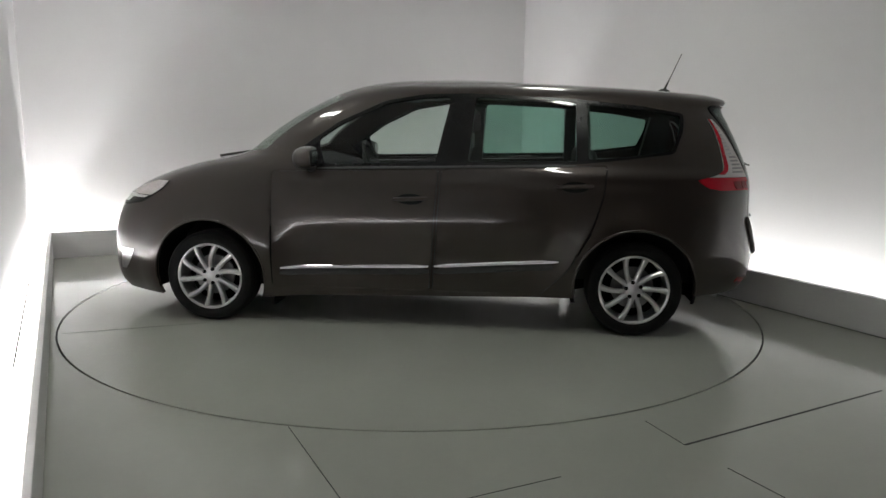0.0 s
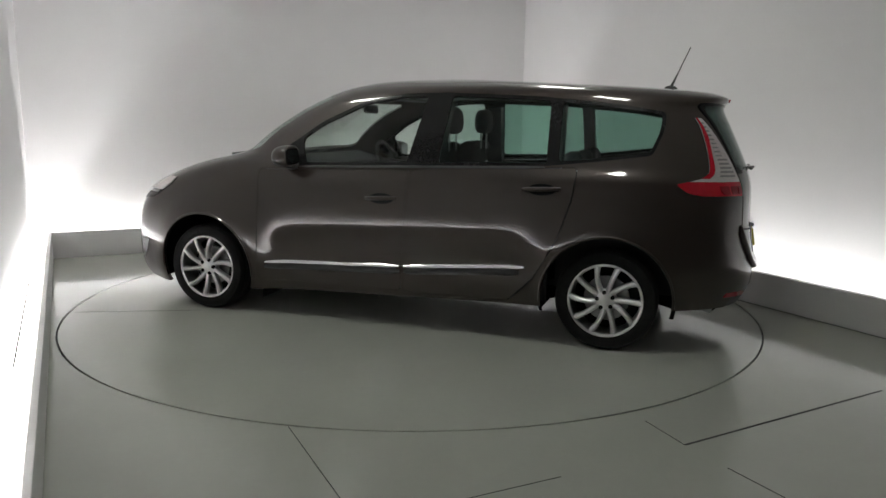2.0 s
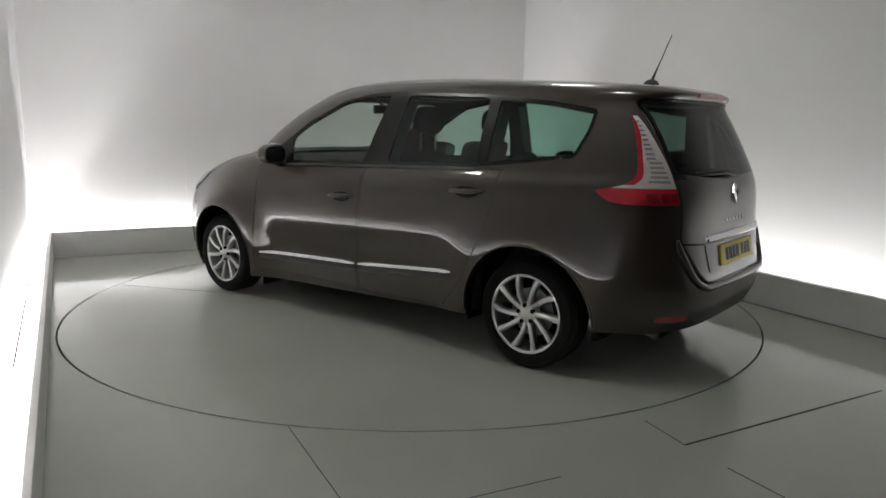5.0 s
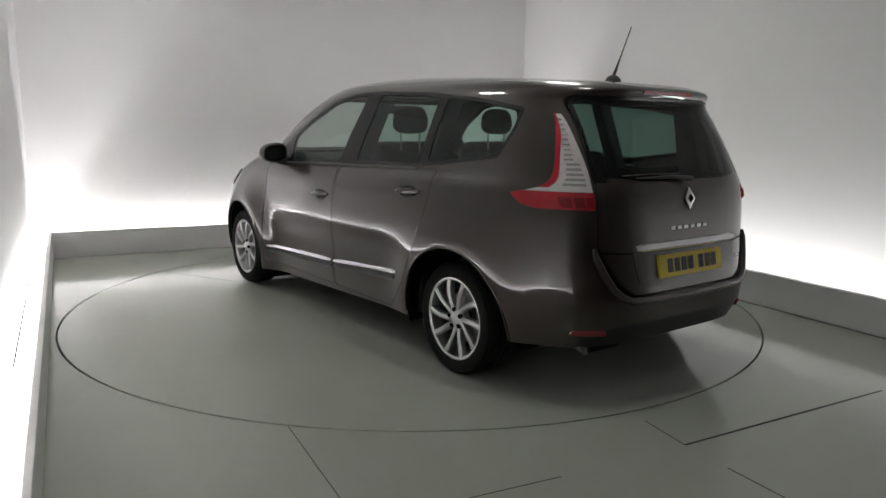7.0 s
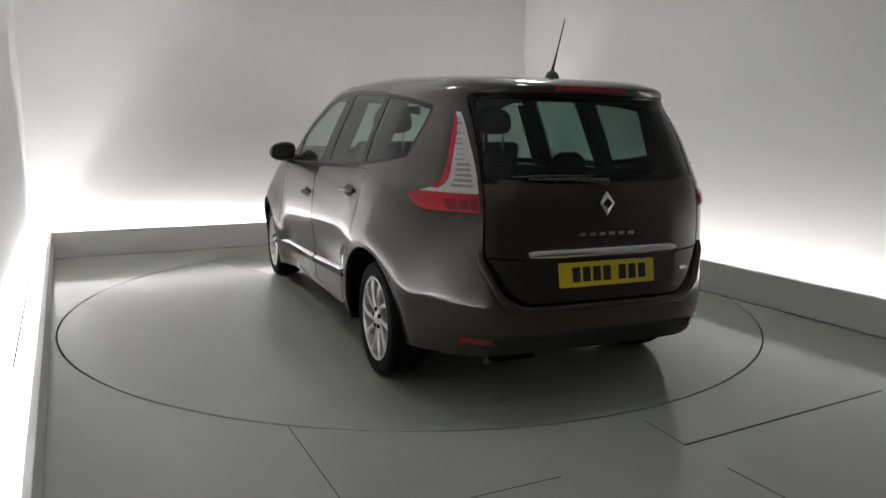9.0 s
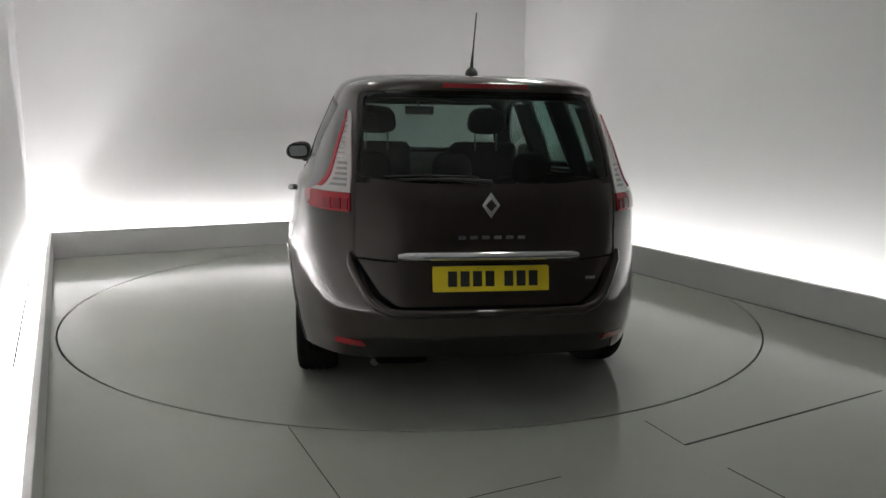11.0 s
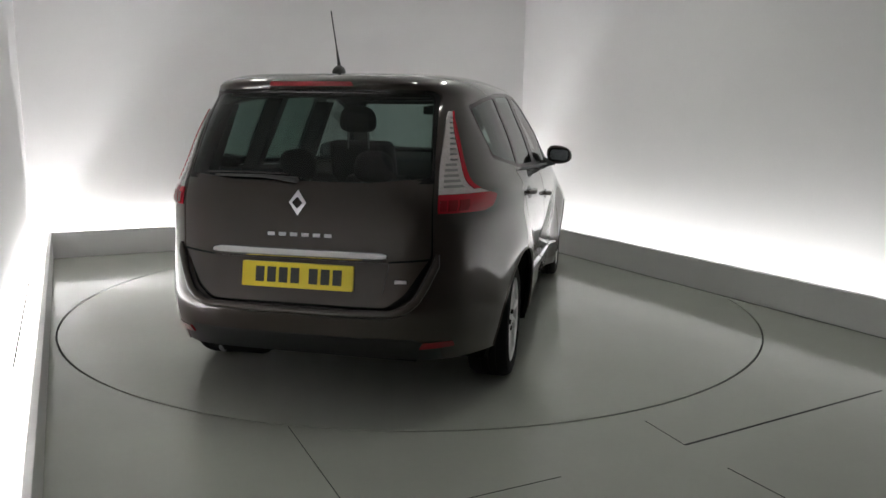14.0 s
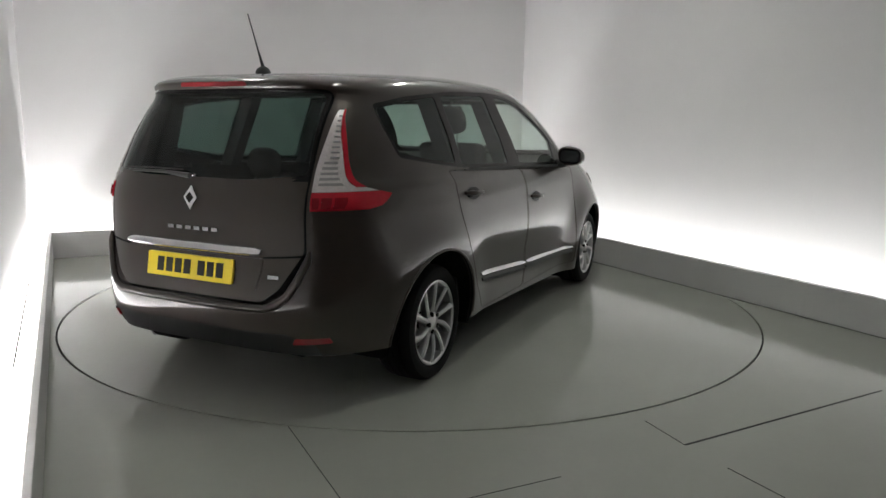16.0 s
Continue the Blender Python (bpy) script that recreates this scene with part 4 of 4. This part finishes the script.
# cabin
for s in (1, -1):
    pts = [(0.95, s * 0.815, 0.25), (-1.02, s * 0.815, 0.25), (-1.02, s * 0.80, 1.03), (0.95, s * 0.80, 1.0)]
    part("door_lining", prism(bmesh.new(), pts, (0, -s * 0.04, 0)), M_TRIM, car, "black inner door lining", smooth=False)
bm = bmesh.new()
for s in (1, -1):
    prism(bm, [(-1.03, s * 0.55, 0.30), (-2.02, s * 0.55, 0.30), (-2.00, s * 0.55, 1.07), (-1.60, s * 0.735, 1.10), (-1.03, s * 0.785, 1.04), (-1.03, s * 0.78, 0.72)][:3] + [(-1.03, s * 0.55, 1.04)], (0, s * 0.02, 0))
    prism(bm, [(-1.03, s * 0.57, 1.02), (-1.60, s * 0.57, 1.06), (-1.60, s * 0.74, 1.06), (-1.03, s * 0.78, 1.02)], (0, 0, 0.02))
box(bm, (-2.06, -0.56, 0.55), (-2.02, 0.56, 1.04), 0.01)
part("boot_lining", bm, M_TRIM, car, "black boot lining")
bm = bmesh.new()
box(bm, (-2.0, -0.56, 0.30), (1.1, 0.56, 0.33))
part("cabin_floor", bm, M_TRIM, car)
bm = bmesh.new()
for i in range(12):
    x = 0.35 - 2.15 * i / 12
    x1 = x - 2.15 / 12
    top = lambda q: 1.565 - 0.045 * (q + 0.35) ** 2 * (1.6 if q > -0.35 else 1.0)
    box(bm, (x1, -0.50, top((x + x1) / 2) - 0.045), (x, 0.50, top((x + x1) / 2) - 0.03))
part("headlining", bm, M_TRIM, car, "dark headlining")
bm = bmesh.new()
prism(bm, [(1.16, -0.74, 0.62), (0.72, -0.74, 0.62), (0.64, -0.74, 0.90), (0.74, -0.74, 1.02), (1.00, -0.74, 1.085), (1.16, -0.74, 1.06)], (0, 1.48, 0), 0.01)
dash = part("dashboard", bm, M_TRIM, car, "black dashboard")
bm = bmesh.new()
ring = [Vector((0.0, 0.178 * math.cos(2 * math.pi * i / 28), 0.178 * math.sin(2 * math.pi * i / 28))) for i in range(29)]
tube(bm, ring, 0.014, 8, False)
for a in (0, 180, 270):
    tube(bm, [(0, 0, 0), (0, 0.17 * math.cos(radians(a)), 0.17 * math.sin(radians(a)))], [0.03, 0.014], 8)
part("steering_wheel", bm, M_TRIM, dash, "black steering wheel", matrix=pose(0.55, -0.38, 1.01, 0, 24, 0))
bm = box(bmesh.new(), (0.52, -0.115, 1.395), (0.545, 0.115, 1.46), 0.012, 3)
tube(bm, [(0.54, 0, 1.45), (0.60, 0, 1.50)], 0.012, 8)
part("rear_view_mirror", bm, M_TRIM, car, "black rear-view mirror")


for s in (1, -1):
    for xa, xb, xc, xd in ((-0.19, -0.31, -0.24, -0.34), (-1.00, -1.09, -0.99, -1.07), (-1.60, -1.80, -1.66, -1.80)):
        bm = bmesh.new()
        lo = [(xa, 1.03), (xb, 1.03), (xd, 1.46 if xa > -1.5 else 1.40), (xc, 1.46 if xa > -1.5 else 1.40)]
        a = [bm.verts.new((x, s * (side_y(x, z) - 0.02), z)) for x, z in lo]
        b = [bm.verts.new((x, s * (side_y(x, z) - 0.11), z)) for x, z in lo]
        bm.faces.new(a)
        bm.faces.new(b[::-1])
        for k in range(4):
            bm.faces.new((a[k], a[(k + 1) % 4], b[(k + 1) % 4], b[k]))
        bmesh.ops.recalc_face_normals(bm, faces=list(bm.faces))
        part("pillar_lining", bm, M_TRIM, car, "black inner pillar trim", smooth=False)


def seat(x, y, base, top, wide, head, name="front_seat", head_w=0.13):
    holder = part(name, box(bmesh.new(), (x - 0.02, y - wide / 2, base), (x + 0.46, y + wide / 2, base + 0.16), 0.05, 3), M_SEAT, car, "dark cloth car seat")
    bm = box(bmesh.new(), (-0.06, -wide / 2, 0.0), (0.07, wide / 2, top - base - 0.10), 0.05, 3)
    for v in bm.verts:
        k = v.co.z / (top - base)
        v.co.y *= 1 - 0.18 * max(0.0, k - 0.5)
        v.co.x -= 0.20 * k
        v.co.x += 0.04 * (abs(v.co.y) / (wide / 2)) ** 2
    part("backrest", bm, M_SEAT, holder, matrix=pose(x, y, base + 0.10))
    hx = x - 0.20
    bm = bmesh.new()
    bmesh.ops.create_uvsphere(bm, u_segments=20, v_segments=12, radius=1.0)
    for v in bm.verts:
        p = v.co.copy()
        l = sum(abs(c) ** 3.0 for c in p) ** (-1 / 3.0)
        v.co = Vector((hx + 0.055 * p.x * l, y + head_w * p.y * l * (1 - 0.10 * p.z * l), head + 0.092 * p.z * l))
    part("headrest", bm, M_SEAT, holder)
    for d in (-0.075, 0.075):
        part("headrest_post", tube(bmesh.new(), [(hx, y + d, top - 0.06), (hx, y + d, head - 0.05)], 0.007, 8), M_STEEL, holder)
    return holder


for y in (0.385, -0.375):
    seat(-0.06, y, 0.50, 1.20, 0.50, 1.345)
for y in (0.47, 0.0, -0.47):
    seat(-0.90, y, 0.46, 1.02, 0.42, 1.07, "rear_seat", 0.115)


def motions():
    rows = CAR_ROWS
    offset = Vector((-0.132, -0.068, 0.0))
    path = []
    for t, a in rows:
        p = PIVOT + Matrix.Rotation(radians(a), 3, "Z") @ offset
        path.append((t, pose(p.x, p.y, 0.0, 0, 0, a)))
    walk(car, path)
    walk(turntable, [(t, pose(CENTRE.x, CENTRE.y, 0.0, 0, 0, a)) for t, a in rows])


motions()
